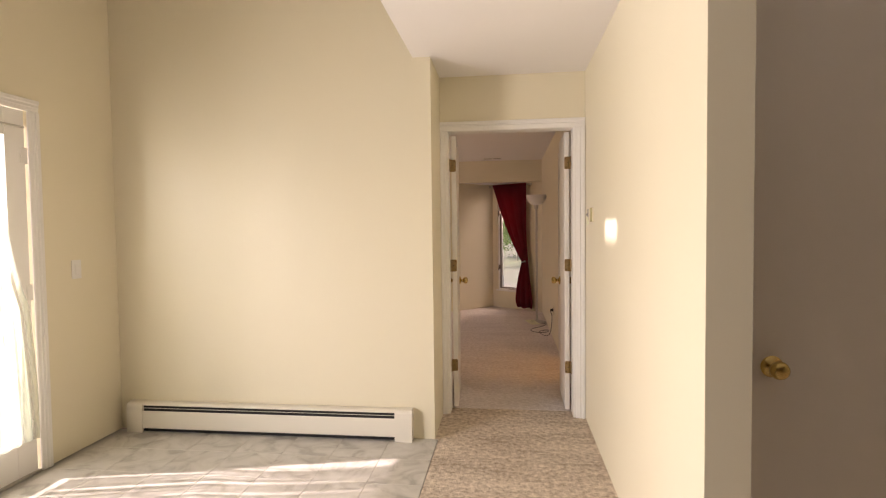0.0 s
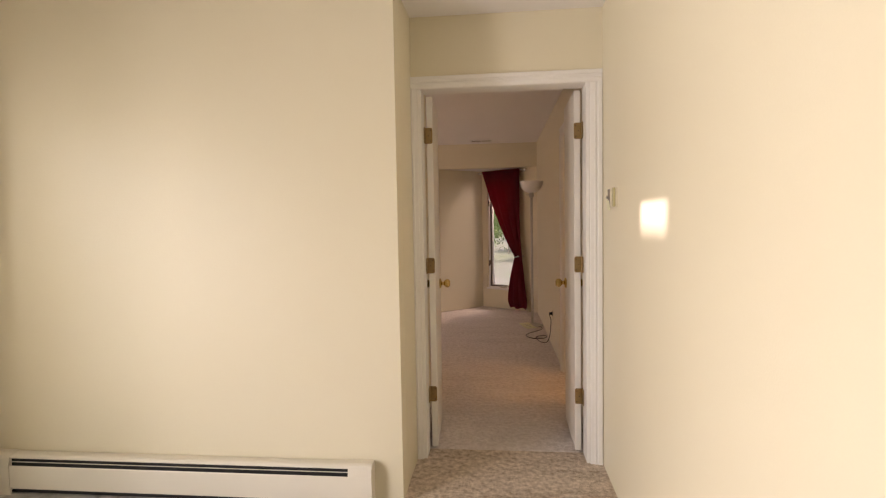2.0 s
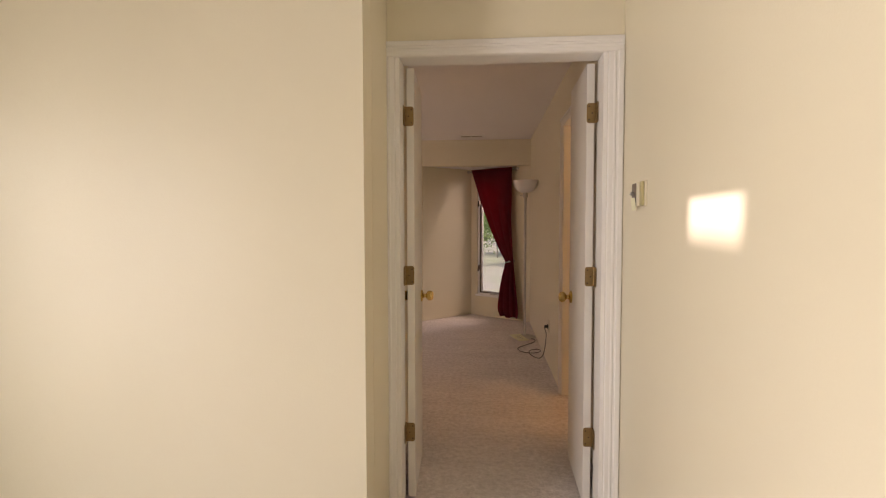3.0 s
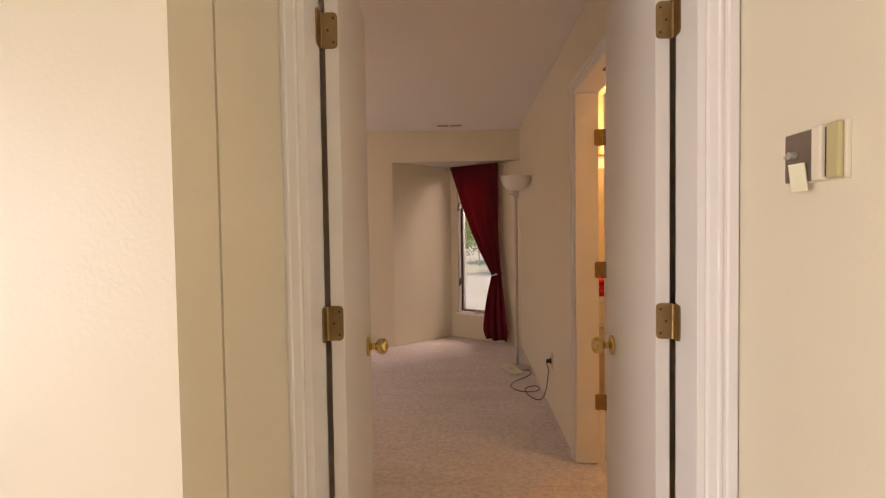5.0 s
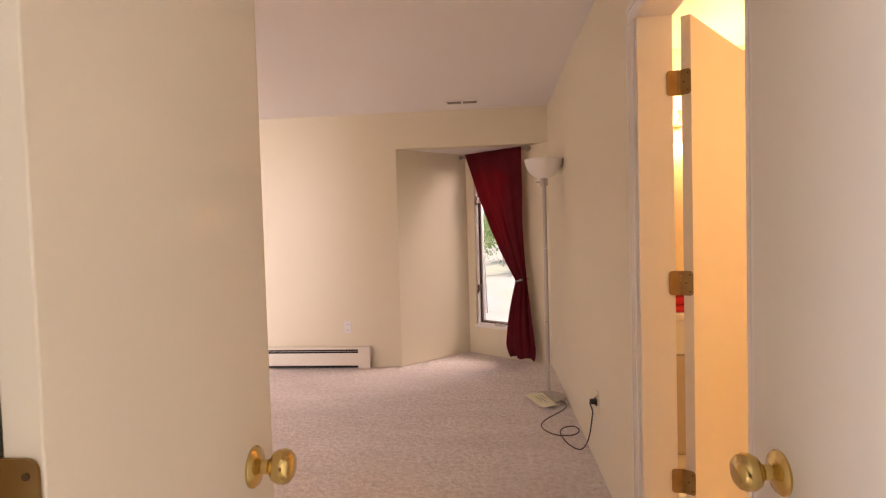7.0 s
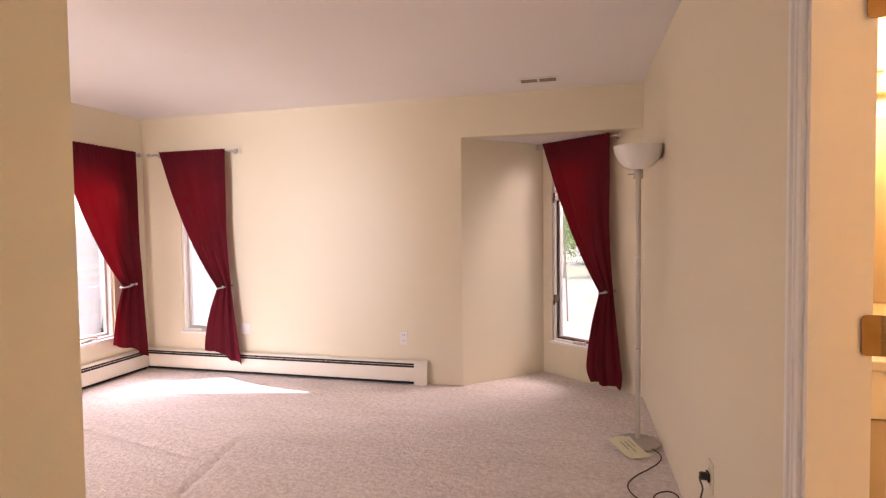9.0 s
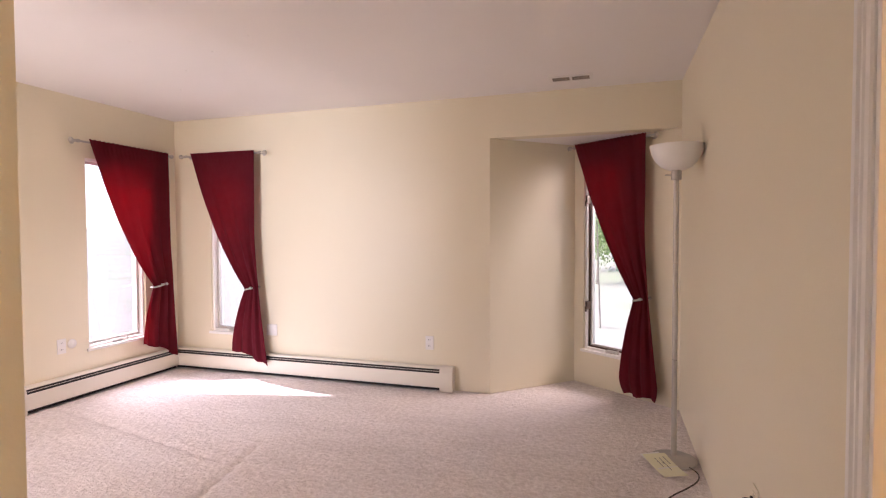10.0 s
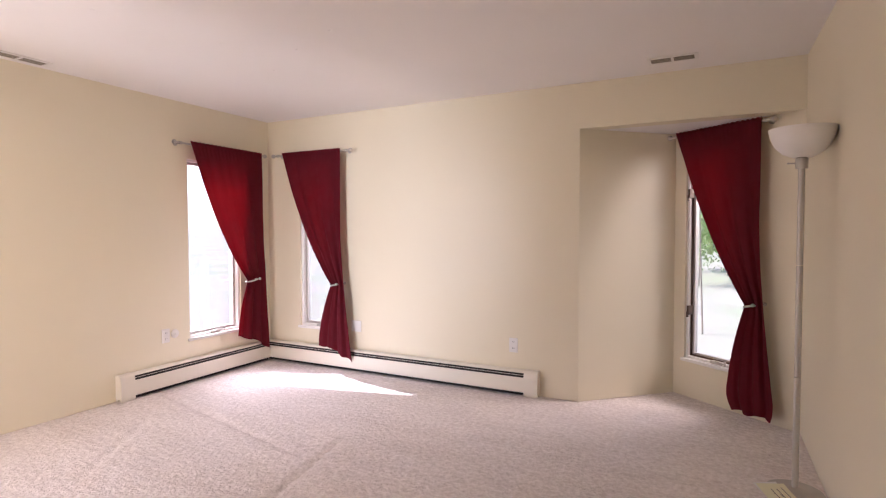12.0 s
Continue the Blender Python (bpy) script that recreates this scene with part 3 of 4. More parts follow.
def drape(name, parent, mat, s0, s1, zt, tie_s, tie_w, tie_z, bot0, bot1, zb0, zb1, off=0.07, folds=5, amp=0.017, tuck=0.0, straight=0.74, label=""):
    """Cloth hung from s0 to s1 along local x at height zt, drawn in at the tie, loose below it. Local -y is the room."""
    bm = bmesh.new()
    nu, nv = 72, 70
    grid = []
    for j in range(nv + 1):
        v = j / nv
        if v < 0.66:
            q = v / 0.66
            z = zt + (tie_z - zt) * q
            lo_s = s0 + (tie_s - tie_w - s0) * (straight * q + (1 - straight) * q ** 6)
            hi_s = s1 + (tie_s + tie_w - s1) * q ** 3
            pinch = q ** 4
            zl = zr = z
        else:
            q = (v - 0.66) / 0.34
            e = 1 - (1 - q) ** 2.2
            lo_s = tie_s - tie_w + (bot0 - tie_s + tie_w) * e
            hi_s = tie_s + tie_w + (bot1 - tie_s - tie_w) * e
            zl, zr = tie_z + (zb0 - tie_z) * q, tie_z + (zb1 - tie_z) * q
            pinch = (1 - q) ** 1.5
            squeeze = tuck * max(0, (q - 0.72) / 0.28) ** 2
            lo_s, hi_s = lo_s + squeeze, hi_s - squeeze
        row = []
        for i in range(nu + 1):
            u = i / nu
            w = u + 0.012 * math.sin(6 * u + 3 * v)
            wave = math.sin(2 * math.pi * folds * w + 0.8 * math.sin(3 * v)) + 0.5 * math.sin(2 * math.pi * folds * 0.37 * w + 2.0 + 2 * v)
            depth = amp * (0.35 + 0.65 * min(1, v * 2.2) + 1.1 * pinch) * wave
            sag = 0.012 * math.sin(math.pi * u * 11) * (1 if v < 0.02 else 0) * 0.3
            z = zl + (zr - zl) * u + sag + (0.008 * math.sin(9 * u) if v > 0.97 else 0)
            row.append(bm.verts.new((lo_s + (hi_s - lo_s) * u, -off - depth * (1 - 0.3 * pinch), z)))
        grid.append(row)
    for p, q in zip(grid, grid[1:]):
        for i in range(nu):
            bm.faces.new((p[i], p[i + 1], q[i + 1], q[i]))
    ob = part(name, bm, mat, parent, label, smooth=True)
    mod = ob.modifiers.new("cloth_thickness", "SOLIDIFY")
    mod.thickness = 0.0022
    return ob


def curtain_cloth(parent, s0, s1, zt, tie_l, tie_z, bot0, bot1, zb0, zb1, curve, bulb, off=0.088):
    """A pole-pocket curtain: the outer edge (s1 to bot1) hangs straight, the other is swept to the tie and falls loose below it. Local -y is the room."""
    bm = bmesh.new()
    nu, nv, cut = 96, 96, 0.66
    grid = []
    for j in range(nv + 1):
        v = j / nv
        if v < cut:
            q = v / cut
            lo = s0 + (tie_l - s0) * (curve * q + (1 - curve) * q ** 3.2)
            zl = zr = zt + (tie_z - zt) * q
            pinch = q ** 5
        else:
            q = (v - cut) / (1 - cut)
            lo = tie_l + (bot0 - tie_l) * (1 - (1 - q) ** 1.7)
            zl, zr = tie_z + (zb0 - tie_z) * q, tie_z + (zb1 - tie_z) * q
            pinch = (1 - q) ** 3
            lo += bulb * max(0, (q - 0.80) / 0.20) ** 2
        hi = s1 + (bot1 - s1) * max(0, (v - 0.35) / 0.65) ** 1.6
        if v > 0.94:
            hi -= bulb * 0.6 * ((v - 0.94) / 0.06) ** 2
        spread = min(1, (hi - lo) / (s1 - s0))
        row = []
        for i in range(nu + 1):
            u = i / nu
            g = u ** (1 + 0.5 * pinch)
            w = g + 0.016 * math.sin(5 * u + 2.5 * v)
            soft = 0.75 * math.sin(2 * math.pi * 3.1 * w + 0.9 * math.sin(2.6 * v) + 0.6) + 0.22 * math.sin(2 * math.pi * 6.7 * w + 1.7 + v)
            depth = 0.0075 * (0.5 + 1.1 * min(1, v * 1.6) + 1.3 * (1 - spread)) * soft
            head = 0.004 * math.sin(2 * math.pi * 19 * u) * max(0, 1 - v * 14)
            crumple = 0.004 * noise.noise(Vector((u * 5, v * 7, s0))) + 0.0015 * noise.noise(Vector((u * 17, v * 16, s1)))
            z = zl + (zr - zl) * u ** 1.5 + 0.003 * math.sin(2 * math.pi * 19 * u + 0.5) * max(0, 1 - v * 40)
            if v > 0.97:
                z += 0.010 * math.sin(11 * u + s0)
            x = lo + (hi - lo) * g
            row.append(bm.verts.new((x, -off - depth - head - crumple, z)))
        grid.append(row)
    for p, q in zip(grid, grid[1:]):
        for i in range(nu):
            bm.faces.new((p[i], p[i + 1], q[i + 1], q[i]))
    ob = part("cloth", bm, BURGUNDY, parent, smooth=True)
    mod = ob.modifiers.new("cloth_thickness", "SOLIDIFY")
    mod.thickness = 0.002
    return ob


def curtain_set(m, rod0, rod1, zr, c0, c1, tie_l, tie_r, tie_z, bot0, bot1, zb0, zb1, label, curve=0.72, bulb=0.0):
    ob = thing("curtain", label, "curtain", m, "burgundy curtains")
    curtain_cloth(ob, c0, c1, zr + 0.024, tie_l, tie_z, bot0, bot1, zb0, zb1, curve, bulb)
    bm = bmesh.new()
    r = []
    c, w = (tie_l + tie_r) / 2, (tie_r - tie_l) / 2 + 0.006
    for i in range(25):
        a = 2 * math.pi * i / 24
        r.append(Vector((c + w * math.cos(a), -0.090 + 0.034 * math.sin(a), tie_z + 0.010 * math.cos(a))))
    for p, q in zip(r, r[1:]):
        tube(bm, p, q, 0.0075, seg=8)
    tb = part("tieback", bm, STEEL, ob, "pale metal tieback ring", smooth=True)
    bm = bmesh.new()
    tube(bm, (tie_r + 0.006, -0.090, tie_z + 0.012), (tie_r + 0.006, 0, tie_z + 0.012), 0.005, seg=8)
    tube(bm, (tie_r + 0.006, -0.005, tie_z + 0.012), (tie_r + 0.006, 0, tie_z + 0.012), 0.014, seg=14)
    bmesh.ops.create_uvsphere(bm, u_segments=12, v_segments=8, radius=0.013, matrix=Matrix.Translation((tie_r + 0.006, -0.128, tie_z + 0.012)))
    part("tieback_hook", bm, STEEL, tb, "pale metal wall hook", smooth=True)
    rod = thing("curtain_rod", "brushed nickel curtain rod on wall brackets", "curtain rod", m, "curtain rods")
    bm = bmesh.new()
    tube(bm, (rod0, -0.07, zr), (rod1, -0.07, zr), 0.008)
    part("rod", bm, STEEL, rod, smooth=True)
    for s, d in ((rod0, -1), (rod1, 1)):
        bm = bmesh.new()
        lathe(bm, [(0.0, 0.0), (0.010, 0.002), (0.010, 0.012), (0.018, 0.018), (0.021, 0.028), (0.017, 0.038), (0.0, 0.044)], Matrix.Translation((s, -0.07, zr)) @ Matrix.Rotation(radians(90 * d), 4, "Y"), 16)
        part("finial", bm, STEEL, rod, smooth=True)
        bm = bmesh.new()
        x = s - d * 0.03
        tube(bm, (x, -0.07, zr), (x, -0.004, zr), 0.006, seg=10)
        tube(bm, (x, -0.006, zr), (x, 0, zr), 0.020, seg=16)
        tube(bm, (x - 0.012, -0.07, zr), (x + 0.012, -0.07, zr), 0.013, seg=14)
        part("bracket", bm, STEEL, rod, smooth=True)
    return ob


def window(name, m, w, label, locks=False):
    """Casement window: opening w = (s0, s1, z0, z1) in local x and z, wall face at y = 0."""
    s0, s1, z0, z1 = w
    ob = thing(name, label, "window", m, kind="structure")
    a, b = 0.020, 0.024
    part("window_frame", boxes((s0, s0 + a, 0.02, 0.11, z0, z1), (s1 - a, s1, 0.02, 0.11, z0, z1), (s0 + a, s1 - a, 0.02, 0.11, z1 - a, z1), (s0 + a, s1 - a, 0.02, 0.11, z0, z0 + a), bevel=0.002), TRIM, ob)
    part("sash", boxes((s0 + a, s0 + a + b, 0.06, 0.10, z0 + a, z1 - a), (s1 - a - b, s1 - a, 0.06, 0.10, z0 + a, z1 - a), (s0 + a + b, s1 - a - b, 0.06, 0.10, z1 - a - b, z1 - a), (s0 + a + b, s1 - a - b, 0.06, 0.10, z0 + a, z0 + a + b), bevel=0.003), SASH, ob, "grey metal sash")
    p = part("pane", boxes((s0 + a + b, s1 - a - b, 0.078, 0.083, z0 + a + b, z1 - a - b)), GLASS, ob)
    p.visible_shadow = False
    if locks:
        part("screen_frame", boxes((s0 + a, s0 + a + 0.010, 0.045, 0.060, z0 + a, z1 - a), (s0 + a + 0.010, s1 - a, 0.045, 0.060, z0 + a, z0 + a + 0.012)), WOOD_DARK, ob, "dark bronze screen frame")
    part("window_sill", boxes((s0 - 0.02, s1 + 0.02, -0.018, 0.02, z0 - 0.022, z0 + 0.002), bevel=0.004), TRIM, ob)
    for z in (z0 + 0.38, z1 - 0.34) if locks else ():
        part("sash_lock", boxes((s0 + 0.016, s0 + 0.034, 0.004, 0.06, z - 0.035, z + 0.035), (s0 + 0.018, s0 + 0.028, -0.006, 0.012, z - 0.055, z - 0.01), bevel=0.003), WOOD_DARK, ob, "dark bronze sash lock")
    bm = bmesh.new()
    c = (s0 + s1) / 2
    box(bm, c - 0.05, c + 0.05, 0.012, 0.05, z0 + 0.004, z0 + 0.026, bevel=0.005)
    tube(bm, (c, 0.012, z0 + 0.03), (c + 0.085, 0.0, z0 + 0.022), 0.006, seg=10)
    tube(bm, (c + 0.085, 0.0, z0 + 0.012), (c + 0.085, 0.0, z0 + 0.044), 0.008, seg=10)
    part("crank", bm, SASH, ob, "grey crank handle", smooth=True)
    return ob


ML = Matrix.Translation((XL, 0, 0)) @ Matrix.Rotation(radians(90), 4, "Z")     # left wall: x = world y, y into the wall
MF = Matrix.Translation((0, YF, 0))                                          # far wall
window("window_1", ML, W1, "casement window in the bedroom window wall")
window("window_2", MF, W2, "casement window beside the room corner")
window("window_3", MB2, W3, "casement window in the slanting bay", locks=True)
curtain_set(ML, 7.56, 8.50, 2.045, 7.67, 8.47, 8.26, 8.38, 0.83, 8.14, 8.53, 0.31, 0.14, "burgundy curtain tied back, hanging over the heater")
curtain_set(MF, -2.81, -1.92, 2.045, -2.71, -2.00, -2.105, -2.03, 0.80, -2.26, -1.87, 0.22, 0.09, "burgundy curtain tied back beside the corner window")
curtain_set(MB2, 0.03, 0.80, 2.03, 0.075, 0.755, 0.665, 0.735, 0.79, 0.53, 0.89, 0.045, 0.05, "dark burgundy curtain tied back in the bay", curve=0.80, bulb=0.055)
sc = thing("sheer_curtain", "sheer cream curtain over the front door pane", "curtain", Matrix.Translation((XE, 0, 0)) @ Matrix.Rotation(radians(90), 4, "Z"))
drape("cloth", sc, SHEER, FD0 + 0.05, 2.62, 1.93, 2.38, 0.36, 0.95, FD0 + 0.06, 2.78, 0.20, 0.20, off=0.03, folds=12, amp=0.008)
bm = bmesh.new()
tube(bm, (FD0 + 0.03, -0.03, 1.93), (FD1 - 0.05, -0.03, 1.93), 0.006)
part("rod", bm, STEEL, sc, smooth=True)


# ---- heaters ----


def heater(m, length, label, cap0=True, cap1=True):
    """Baseboard heater: local x along the wall, back at y = 0, front towards -y."""
    ob = thing("baseboard_heater", label, "heater", m, "baseboard heaters")
    h, d = 0.20, 0.066
    part("back_plate", boxes((0, length, -0.004, 0, 0.015, h - 0.01)), HEATER, ob)
    bm = bmesh.new()
    extrude(bm, [(-0.004, h - 0.012), (-0.004, h), (-0.040, h), (-0.052, h - 0.005), (-0.058, h - 0.013), (-0.058, h - 0.018), (-0.054, h - 0.018), (-0.050, h - 0.011)], 0, length)
    part("hood", bm, HEATER, ob)
    bm = bmesh.new()
    extrude(bm, [(-0.060, 0.034), (-0.060, h - 0.054), (-0.064, h - 0.052), (-d, h - 0.058), (-d, 0.032), (-0.060, 0.028)], 0, length)
    part("front_panel", bm, HEATER, ob)
    bm = bmesh.new()
    extrude(bm, [(-0.050, h - 0.0385), (-0.059, h - 0.0365), (-0.059, h - 0.034), (-0.050, h - 0.036)], 0.0, length)
    part("damper", bm, HEATER, ob)
    # One near-black block for the fins and the shade round them.
    part("shaded_fin_block", boxes((0.02, length - 0.02, -0.049, -0.005, 0.006, h - 0.022)), DARK, ob, "near-black fin block, the slot's shade in its colour")
    for on, x0, x1 in ((cap0, -0.012, 0.10), (cap1, length - 0.10, length + 0.012)):
        if on:
            bm = bmesh.new()
            extrude(bm, [(0, 0.0), (0, h + 0.003), (-0.042, h + 0.003), (-0.056, h - 0.004), (-0.064, h - 0.018), (-0.0705, h - 0.05), (-0.0705, 0.0), (-0.058, 0.0), (-0.058, 0.02), (-0.02, 0.02), (-0.02, 0.0)], x0, x1)
            part("end_cap", bm, HEATER, ob)
    return ob


heater(pose(-1.50, YW, 0), 1.93, "cream enamelled baseboard heater on the entry wall")
heater(pose(XL + 0.012, YF, 0.0), 2.83, "cream enamelled baseboard heater under the far wall", cap0=False)
heater(ML @ pose(7.06, 0, 0), 1.52, "cream enamelled baseboard heater on the window wall", cap1=False)


# ---- plates, vents, thermostat ----


def outlet(name, m, label, w=0.072, h=0.116, sockets=True, switch=False, mat=PLASTIC):
    ob = thing(name, label, "outlet" if sockets else "wall plate", m, "wall plates")
    part("plate", box(bmesh.new(), -w / 2, w / 2, -0.006, 0, -h / 2, h / 2, bevel=0.003), mat, ob)
    if sockets:
        for z in (-0.026, 0.026):
            s = part("socket", box(bmesh.new(), -0.017, 0.017, -0.009, -0.006, z - 0.014, z + 0.014, bevel=0.001), mat, ob)
            part("slot", boxes((-0.008, -0.005, -0.0094, -0.009, z - 0.004, z + 0.006), (0.005, 0.008, -0.0094, -0.009, z - 0.004, z + 0.006)), BLACK, s)
    if switch:
        part("rocker", box(bmesh.new(), -0.016, 0.016, -0.010, -0.006, -0.033, 0.033, bevel=0.002), PLASTIC, ob)
    return ob


MR = Matrix.Translation((XR, 0, 0)) @ Matrix.Rotation(radians(-90), 4, "Z")    # right wall: x = -world y
ME = Matrix.Translation((XE, 0, 0)) @ Matrix.Rotation(radians(90), 4, "Z")
outlet("wall_outlet", MF @ pose(-0.345, 0, 0.385), "white duplex outlet on the far wall")
outlet("wall_outlet", ML @ pose(7.47, 0, 0.433), "white duplex outlet on the window wall")
outlet("wall_outlet", MR @ pose(-6.50, 0, 0.365), "cream painted outlet with a black plug", mat=PAINT)
outlet("light_switch", ME @ pose(3.115, 0, 1.125), "white rocker switch by the front door", sockets=False, switch=True)
outlet("cable_plate", MF @ pose(-1.89, 0, 0.415), "white square cable plate beside a curtain", w=0.11, h=0.105, sockets=False)
jack = thing("phone_jack", "round white phone jack on the window wall", "wall plate", ML @ pose(7.556, 0, 0.438))
bm = bmesh.new()
lathe(bm, [(0.0, 0.016), (0.018, 0.016), (0.030, 0.012), (0.037, 0.004), (0.037, 0.0), (0.0, 0.0)], pose(0, 0, 0, 90), 24)
part("cover", bm, PLASTIC, jack, smooth=True)
bm = bmesh.new()
tube(bm, (0, -0.016, 0), (0, -0.022, 0), 0.008, seg=12)
part("socket", bm, PLASTIC, jack)


def register(m, length, width, label):
    """Ceiling register: local x along its length, hanging just under z = 0."""
    ob = thing("ceiling_vent", label, "vent", m, "ceiling vents")
    part("frame", boxes((0, length, 0, 0.022, -0.008, 0), (0, length, width - 0.022, width, -0.008, 0), (0, 0.022, 0.022, width - 0.022, -0.008, 0), (length - 0.022, length, 0.022, width - 0.022, -0.008, 0),
                        (length / 2 - 0.008, length / 2 + 0.008, 0.022, width - 0.022, -0.008, 0), bevel=0.0015), PLASTIC, ob)
    # A near-black sheet takes the place of the shaded duct.
    part("backing", boxes((0.02, length - 0.02, 0.02, width - 0.02, -0.003, -0.0005)), DARK, ob, "near-black sheet for the shade inside the duct")
    n = 4
    for i in range(n):
        y = 0.03 + (width - 0.06) * i / (n - 1)
        for x0, x1 in ((0.022, length / 2 - 0.008), (length / 2 + 0.008, length - 0.022)):
            part("slat", boxes((x0, x1, y - 0.0035, y + 0.0035, -0.007, -0.004)), SHADED_SLAT, ob)
    return ob


# Slat colour is darkened to carry the shade of the register's slots.
SHADED_SLAT = material("shaded_slat_enamel", (0.42, 0.37, 0.30), 0.5, spot=(0.35, 0.30, 0.24), scale=20)
register(pose(0.675, 8.27, ZB), 0.30, 0.135, "white ceiling register near the far wall")
register(pose(-2.79, 6.25, ZB, 0, 0, 90), 0.33, 0.13, "white ceiling register near the window wall")

BRONZE = material("dull_bronze_panel", (0.22, 0.17, 0.13), 0.4, 0.3, spot=(0.16, 0.12, 0.09), scale=16)
OLIVE = material("yellowed_plastic", (0.56, 0.49, 0.25), 0.45, spot=(0.48, 0.41, 0.20), scale=9)
th = thing("thermostat", "old thermostat, dark dial panel and cream cover", "thermostat", MR @ pose(-3.655, 0, 1.424))
part("base", box(bmesh.new(), -0.076, 0.076, -0.008, 0, -0.046, 0.046, bevel=0.002), PAINT, th)
part("dial_panel", box(bmesh.new(), -0.072, 0.008, -0.016, -0.008, -0.043, 0.043, bevel=0.003), BRONZE, th, "dull bronze dial panel")
part("cover", box(bmesh.new(), 0.010, 0.034, -0.022, -0.008, -0.045, 0.045, bevel=0.004), PAINT, th, "cream cover")
part("side_cover", box(bmesh.new(), 0.041, 0.072, -0.018, -0.008, -0.045, 0.045, bevel=0.004), OLIVE, th, "yellowed side cover")
part("slit", boxes((0.0345, 0.0405, -0.014, -0.008, -0.040, 0.040)), BLACK, th)
bm = bmesh.new()
tube(bm, (-0.040, -0.015, 0.004), (-0.040, -0.028, 0.004), 0.007)
tube(bm, (-0.054, -0.026, 0.002), (-0.028, -0.026, 0.006), 0.0028, seg=8)
part("dial", bm, STEEL, th, smooth=True)
nt = part("note", boxes((-0.019, 0.019, -0.001, 0.001, -0.024, 0.024)), PAPER, th, "pale yellow note")
nt.matrix_local = pose(-0.022, -0.022, -0.036, 8, 0, 6)

# ---- floor lamp, cord, papers ----
lm = thing("floor_lamp", "brushed nickel torchiere with a white bowl shade", "floor lamp", pose(1.452, 7.70, 0))
bm = bmesh.new()
lathe(bm, [(0.0, 0.0), (0.125, 0.0), (0.128, 0.006), (0.125, 0.014), (0.10, 0.022), (0.03, 0.028), (0.016, 0.034), (0.0, 0.034)], seg=40)
part("base", bm, STEEL, lm, smooth=True)
bm = bmesh.new()
for z0, z1 in ((0.03, 0.58), (0.584, 1.13), (1.134, 1.62)):
    tube(bm, (0, 0, z0), (0, 0, z1), 0.0145, seg=20)
part("pole", bm, STEEL, lm, smooth=True)
bm = bmesh.new()
lathe(bm, [(0.0, 1.602), (0.026, 1.602), (0.027, 1.607), (0.027, 1.649), (0.022, 1.657), (0.0, 1.657)])
part("collar", bm, STEEL, lm, smooth=True)
bm = bmesh.new()
tube(bm, (-0.026, 0, 1.629), (-0.060, -0.01, 1.629), 0.004, seg=8)
part("switch", bm, STEEL, lm)
bm = bmesh.new()
lathe(bm, [(0.0, 1.655), (0.045, 1.657), (0.083, 1.677), (0.113, 1.709), (0.133, 1.75), (0.143, 1.795), (0.139, 1.795), (0.128, 1.751), (0.108, 1.713), (0.080, 1.682), (0.044, 1.663), (0.0, 1.661)], seg=48)
part("shade", bm, SHADE, lm, "frosted white glass bowl", smooth=True)
plug = thing("power_cord", "brown lamp cord lying on the carpet", "cord", pose(0, 0, 0))
cable("cord", [(1.52, 7.60, 0.012), (1.56, 7.55, 0.012), (1.55, 7.45, 0.008), (1.47, 7.33, 0.008), (1.40, 7.25, 0.008), (1.33, 7.12, 0.008), (1.36, 7.00, 0.008), (1.44, 6.93, 0.008), (1.54, 6.94, 0.012), (1.574, 7.02, 0.018), (1.54, 7.10, 0.012), (1.46, 7.06, 0.008), (1.44, 6.96, 0.008), (1.47, 6.80, 0.008), (1.52, 6.72, 0.008), (1.555, 6.72, 0.03), (1.57, 6.66, 0.12), (1.573, 6.60, 0.24), (1.568, 6.54, 0.30), (1.545, 6.51, 0.352), (1.547, 6.50, 0.364)], 0.0036, CORD, plug)
bm = bmesh.new()
box(bm, 1.545, 1.579, 6.487, 6.513, 0.352, 0.378, bevel=0.006)
box(bm, 1.570, 1.5795, 6.482, 6.518, 0.347, 0.383, bevel=0.003)
part("plug", bm, BLACK, plug, "black plug")


def paper(name, m, w, h, mat, label, curl=0.008):
    ob = thing(name, label, "paper", m, "papers on the lamp base")
    bm = bmesh.new()
    n = 8
    top = [[bm.verts.new((w * i / n, h * j, 0.0015 + curl * (i / n - 0.5) ** 2 * 4)) for i in range(n + 1)] for j in (0, 1)]
    low = [[bm.verts.new((v.co.x, v.co.y, v.co.z - 0.0012)) for v in r] for r in top]
    for i in range(n):
        bm.faces.new((top[0][i], top[0][i + 1], top[1][i + 1], top[1][i]))
        bm.faces.new((low[0][i + 1], low[0][i], low[1][i], low[1][i + 1]))
        for k in (0, 1):
            bm.faces.new((top[k][i], top[k][i + 1], low[k][i + 1], low[k][i]))
    part("sheet", bm, mat, ob)
    for k, (a, b) in enumerate(((0.15, 0.5), (0.2, 0.75), (0.2, 0.6))):
        part("line", boxes((w * a, w * b, h * (0.75 - 0.2 * k) - 0.002, h * (0.75 - 0.2 * k) + 0.002, 0.009, 0.0096)), INK, ob, "faint line of writing")
    return ob


paper("paper_note", pose(1.268, 7.645, 0.030, 0, 5, -58), 0.17, 0.12, WHITE_PAPER, "white paper sheet leaning on the lamp base")
paper("paper_note", pose(1.28, 7.63, 0.036, 0, 6, -65), 0.235, 0.135, PAPER, "pale yellow handwritten note on the lamp base")

# ---- bathroom through the door ----
va = thing("vanity", "painted vanity with a cream counter", "vanity", pose(0, 0.35, 0))
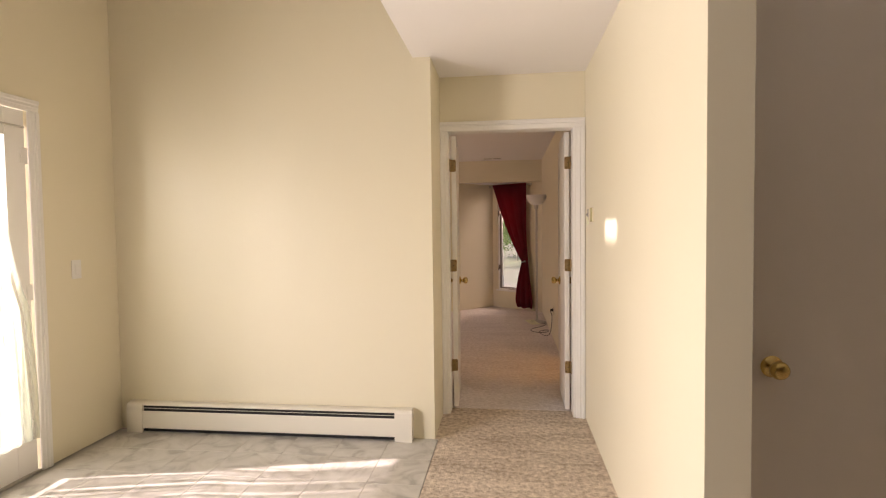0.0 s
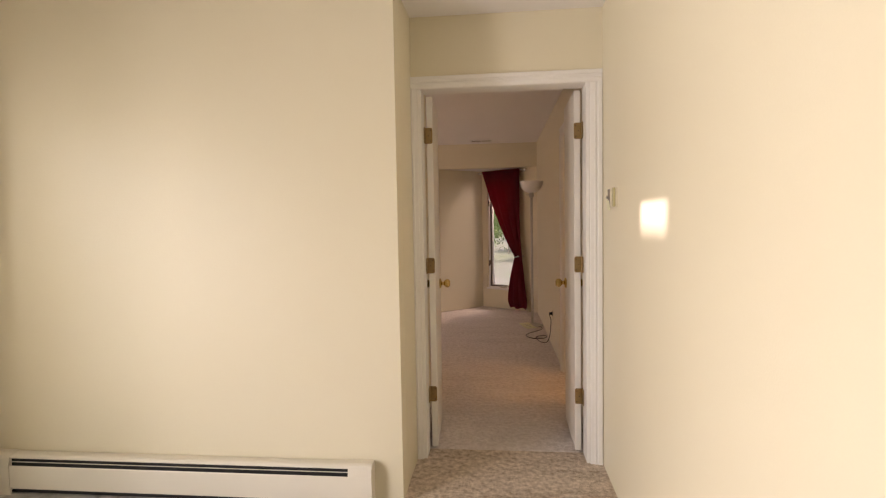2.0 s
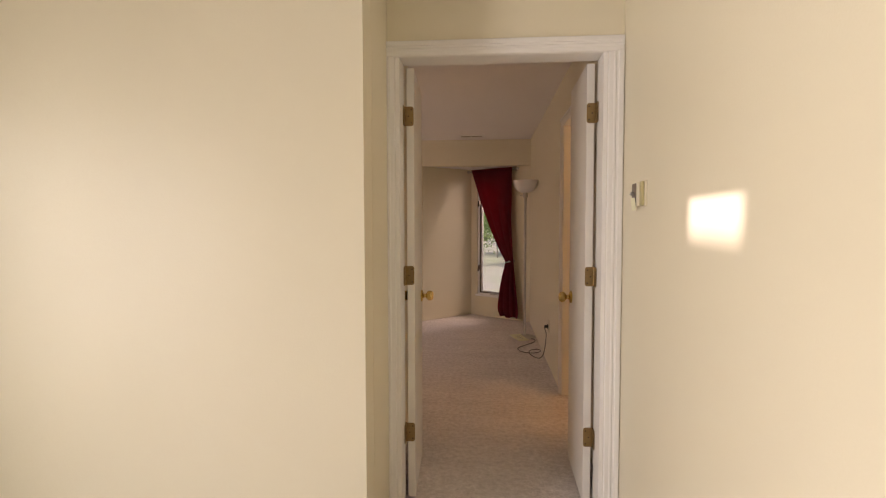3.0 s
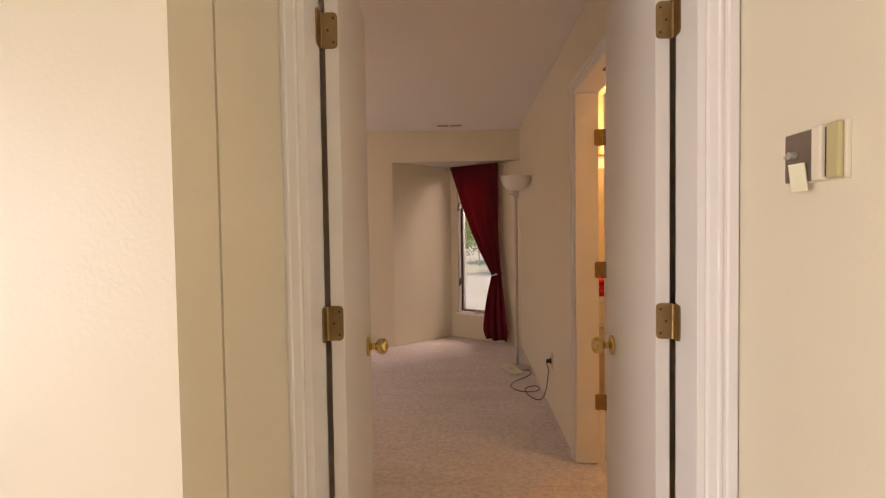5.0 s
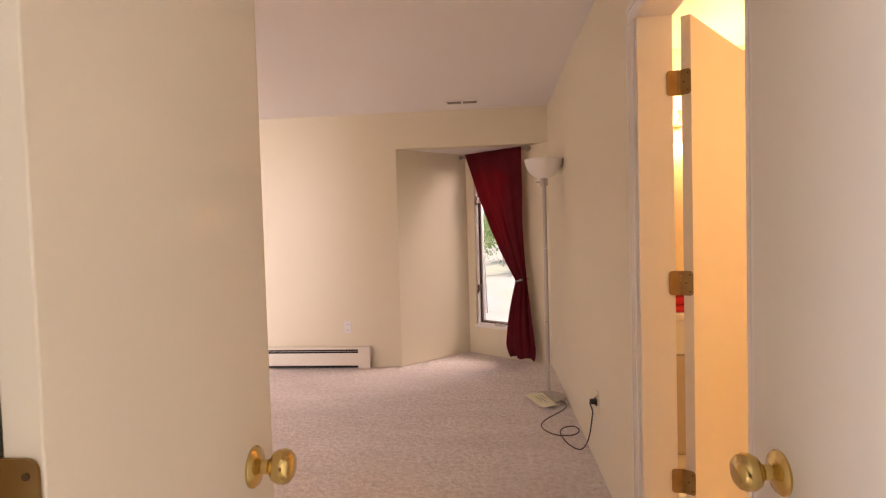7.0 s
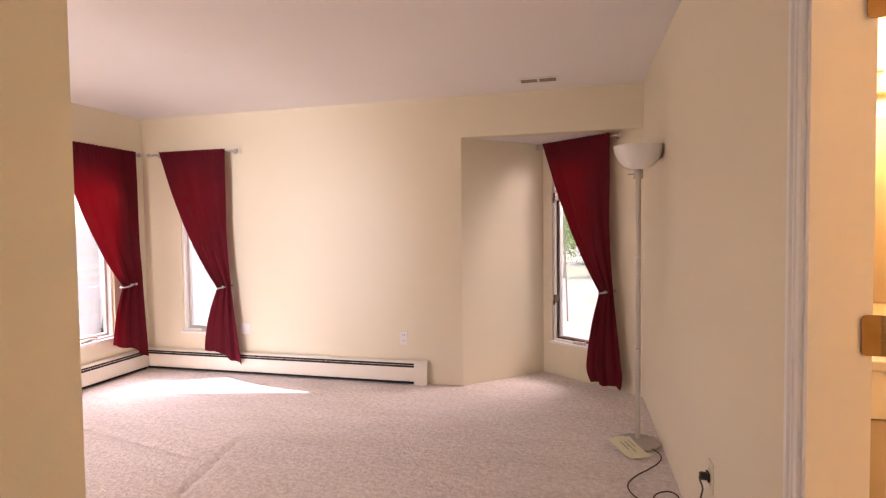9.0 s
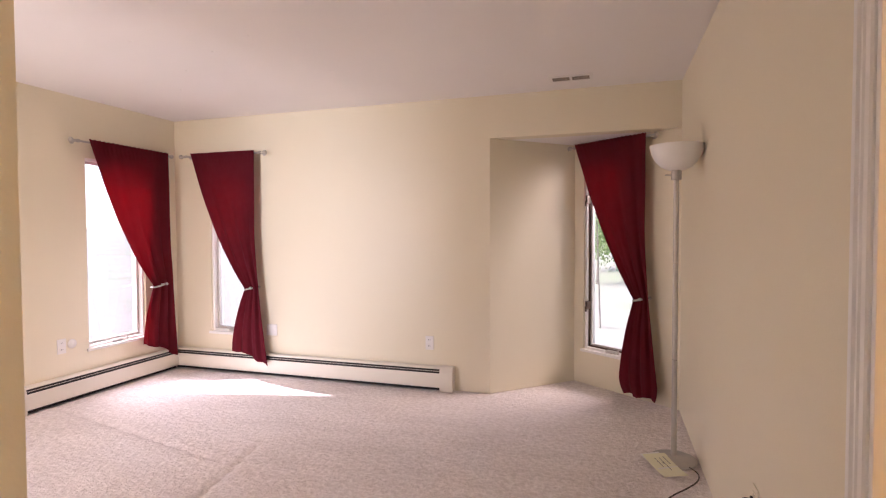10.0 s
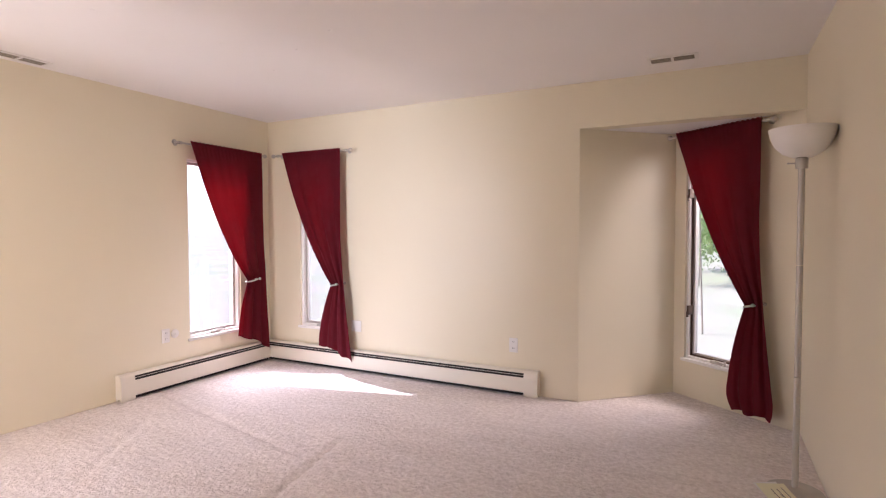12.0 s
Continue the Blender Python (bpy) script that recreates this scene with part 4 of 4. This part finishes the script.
part("body", boxes((1.75, 3.59, 6.34, 6.85, 0.0, 0.56), bevel=0.003), VANITY, va)
part("drawer_front", boxes((1.76, 3.58, 6.325, 6.40, 0.57, 0.757), bevel=0.003), COUNTER, va, "cream drawer front")
part("countertop", boxes((1.72, 3.6, 6.30, 6.86, 0.76, 0.80), bevel=0.006), COUNTER, va, "cream counter")
mi = thing("mirror", "wide mirror above the vanity", "mirror", pose(0, 0.35, 0))
part("glass", boxes((1.74, 3.5, 6.85, 6.857, 0.95, 1.80)), MIRROR, mi)
vl = thing("vanity_light", "warm lit globe bar above the mirror", "light", pose(0, 0.35, 0))
part("bar", boxes((1.75, 3.2, 6.80, 6.86, 1.90, 2.0), bevel=0.006), BRASS, vl)
for i in range(5):
    bm = bmesh.new()
    bmesh.ops.create_icosphere(bm, subdivisions=3, radius=0.055, matrix=Matrix.Translation((1.87 + 0.29 * i, 6.745, 1.95)))
    part("globe", bm, BULB, vl, smooth=True)
# Added warm point lamps: one unseen, facing the open door, one beside the globes.
lamp("bathroom_fill", "POINT", pose(3.2, 4.64, 2.2), 7.5, (1.0, 0.72, 0.38), radius=0.15)
lamp("bathroom_fill", "POINT", pose(2.45, 6.92, 1.95), 10, (1.0, 0.76, 0.44), radius=0.06)
tw = thing("towel", "folded red towel on the vanity counter", "towel", pose(0, 0.35, 0.80))
for i in range(3):
    part("fold", boxes((1.88, 2.14, 6.33, 6.52, 0.045 * i, 0.045 * (i + 1) - 0.003), bevel=0.015), RED, tw)

# ---- outdoors ----
bm = bmesh.new()
bmesh.ops.create_grid(bm, x_segments=60, y_segments=60, size=150)
for v in bm.verts:
    r = max(abs(v.co.x), abs(v.co.y - 5))
    v.co.z = -0.35 + (0.6 * noise.noise(v.co * 0.05) + 0.02 * (r - 14) if r > 14 else 0)
solid("ground", bm, EARTH, "sunlit ground with leaf litter", "ground", smooth=True)
random.seed(4)


def tree(x, y, h, r):
    ob = thing("tree", "slender tree with light green leaves", "tree", pose(x, y, -0.4), "trees outside")
    bm = bmesh.new()
    lean = Vector((random.uniform(-0.3, 0.3), random.uniform(-0.3, 0.3), h))
    tips = []
    tube(bm, (0, 0, -0.3), lean * 0.45, r, r * 0.7, seg=9)
    tube(bm, lean * 0.45, lean, r * 0.7, r * 0.2, seg=9)
    for i in range(14):
        k = random.uniform(0.3, 0.95)
        a = random.uniform(0, 6.28)
        b = lean * k + Vector((math.cos(a), math.sin(a), random.uniform(0.2, 0.8))) * h * 0.2 * random.uniform(0.5, 1.1)
        tube(bm, lean * k, b, r * 0.22, r * 0.07, seg=6)
        tips += [lean * k + (b - lean * k) * q for q in (0.55, 0.8, 1.0)]
    part("trunk", bm, BARK, ob)
    vs, fs = [], []
    for t in tips:
        for i in range(60):
            c = t + Vector((random.gauss(0, 0.32), random.gauss(0, 0.32), random.gauss(0, 0.25)))
            e = Euler((random.uniform(0, 6), random.uniform(0, 6), random.uniform(0, 6))).to_matrix()
            n = len(vs)
            vs += [c + e @ Vector(p) for p in ((-0.045, 0, 0), (0, -0.025, 0.006), (0.055, 0, 0), (0, 0.025, 0.006))]
            fs.append((n, n + 1, n + 2, n + 3))
    me = bpy.data.meshes.new("crown")
    me.from_pydata(vs, [], fs)
    me.materials.append(LEAF)
    cr = new("crown", me)
    cr.parent = ob
    return ob


for x, y, h, r in ((0.95, 14.0, 4.2, 0.016), (1.9, 27.0, 8.0, 0.06), (-0.5, 29.0, 7.5, 0.10), (4.2, 28.0, 9.0, 0.11), (1.0, 34.0, 9.5, 0.12), (-3.5, 33.0, 8.0, 0.12), (3.0, 38.0, 10.0, 0.14),
                   (8.0, 30.0, 9.0, 0.14), (0.7, 21.0, 3.2, 0.03), (1.5, 23.0, 3.6, 0.03), (2.3, 22.0, 3.0, 0.03), (3.0, 24.0, 3.5, 0.04), (0.0, 23.5, 3.3, 0.03)):
    tree(x, y, h, r)

# ---- entry floor tiles ----
tiles = tagged(bpy.data.objects["floor_entry"], "grey marbled tile floor of the entry", "floor")
TS = 0.305
bm = bmesh.new()
box(bm, 0, TS - 0.0015, 0, TS - 0.0015, -0.0075, 0.0, bevel=0.001, segs=1)
tile_mesh = finish(bm, "tile", TILE)
for i in range(8):
    for j in range(12):
        x0, y0 = 0.598 - TS * (i + 1), YW - 0.002 - TS * (j + 1)
        if x0 < XE:
            continue
        ob = new("tile", tile_mesh)
        ob.parent = tiles
        ob.matrix_local = pose(x0, y0, 0)
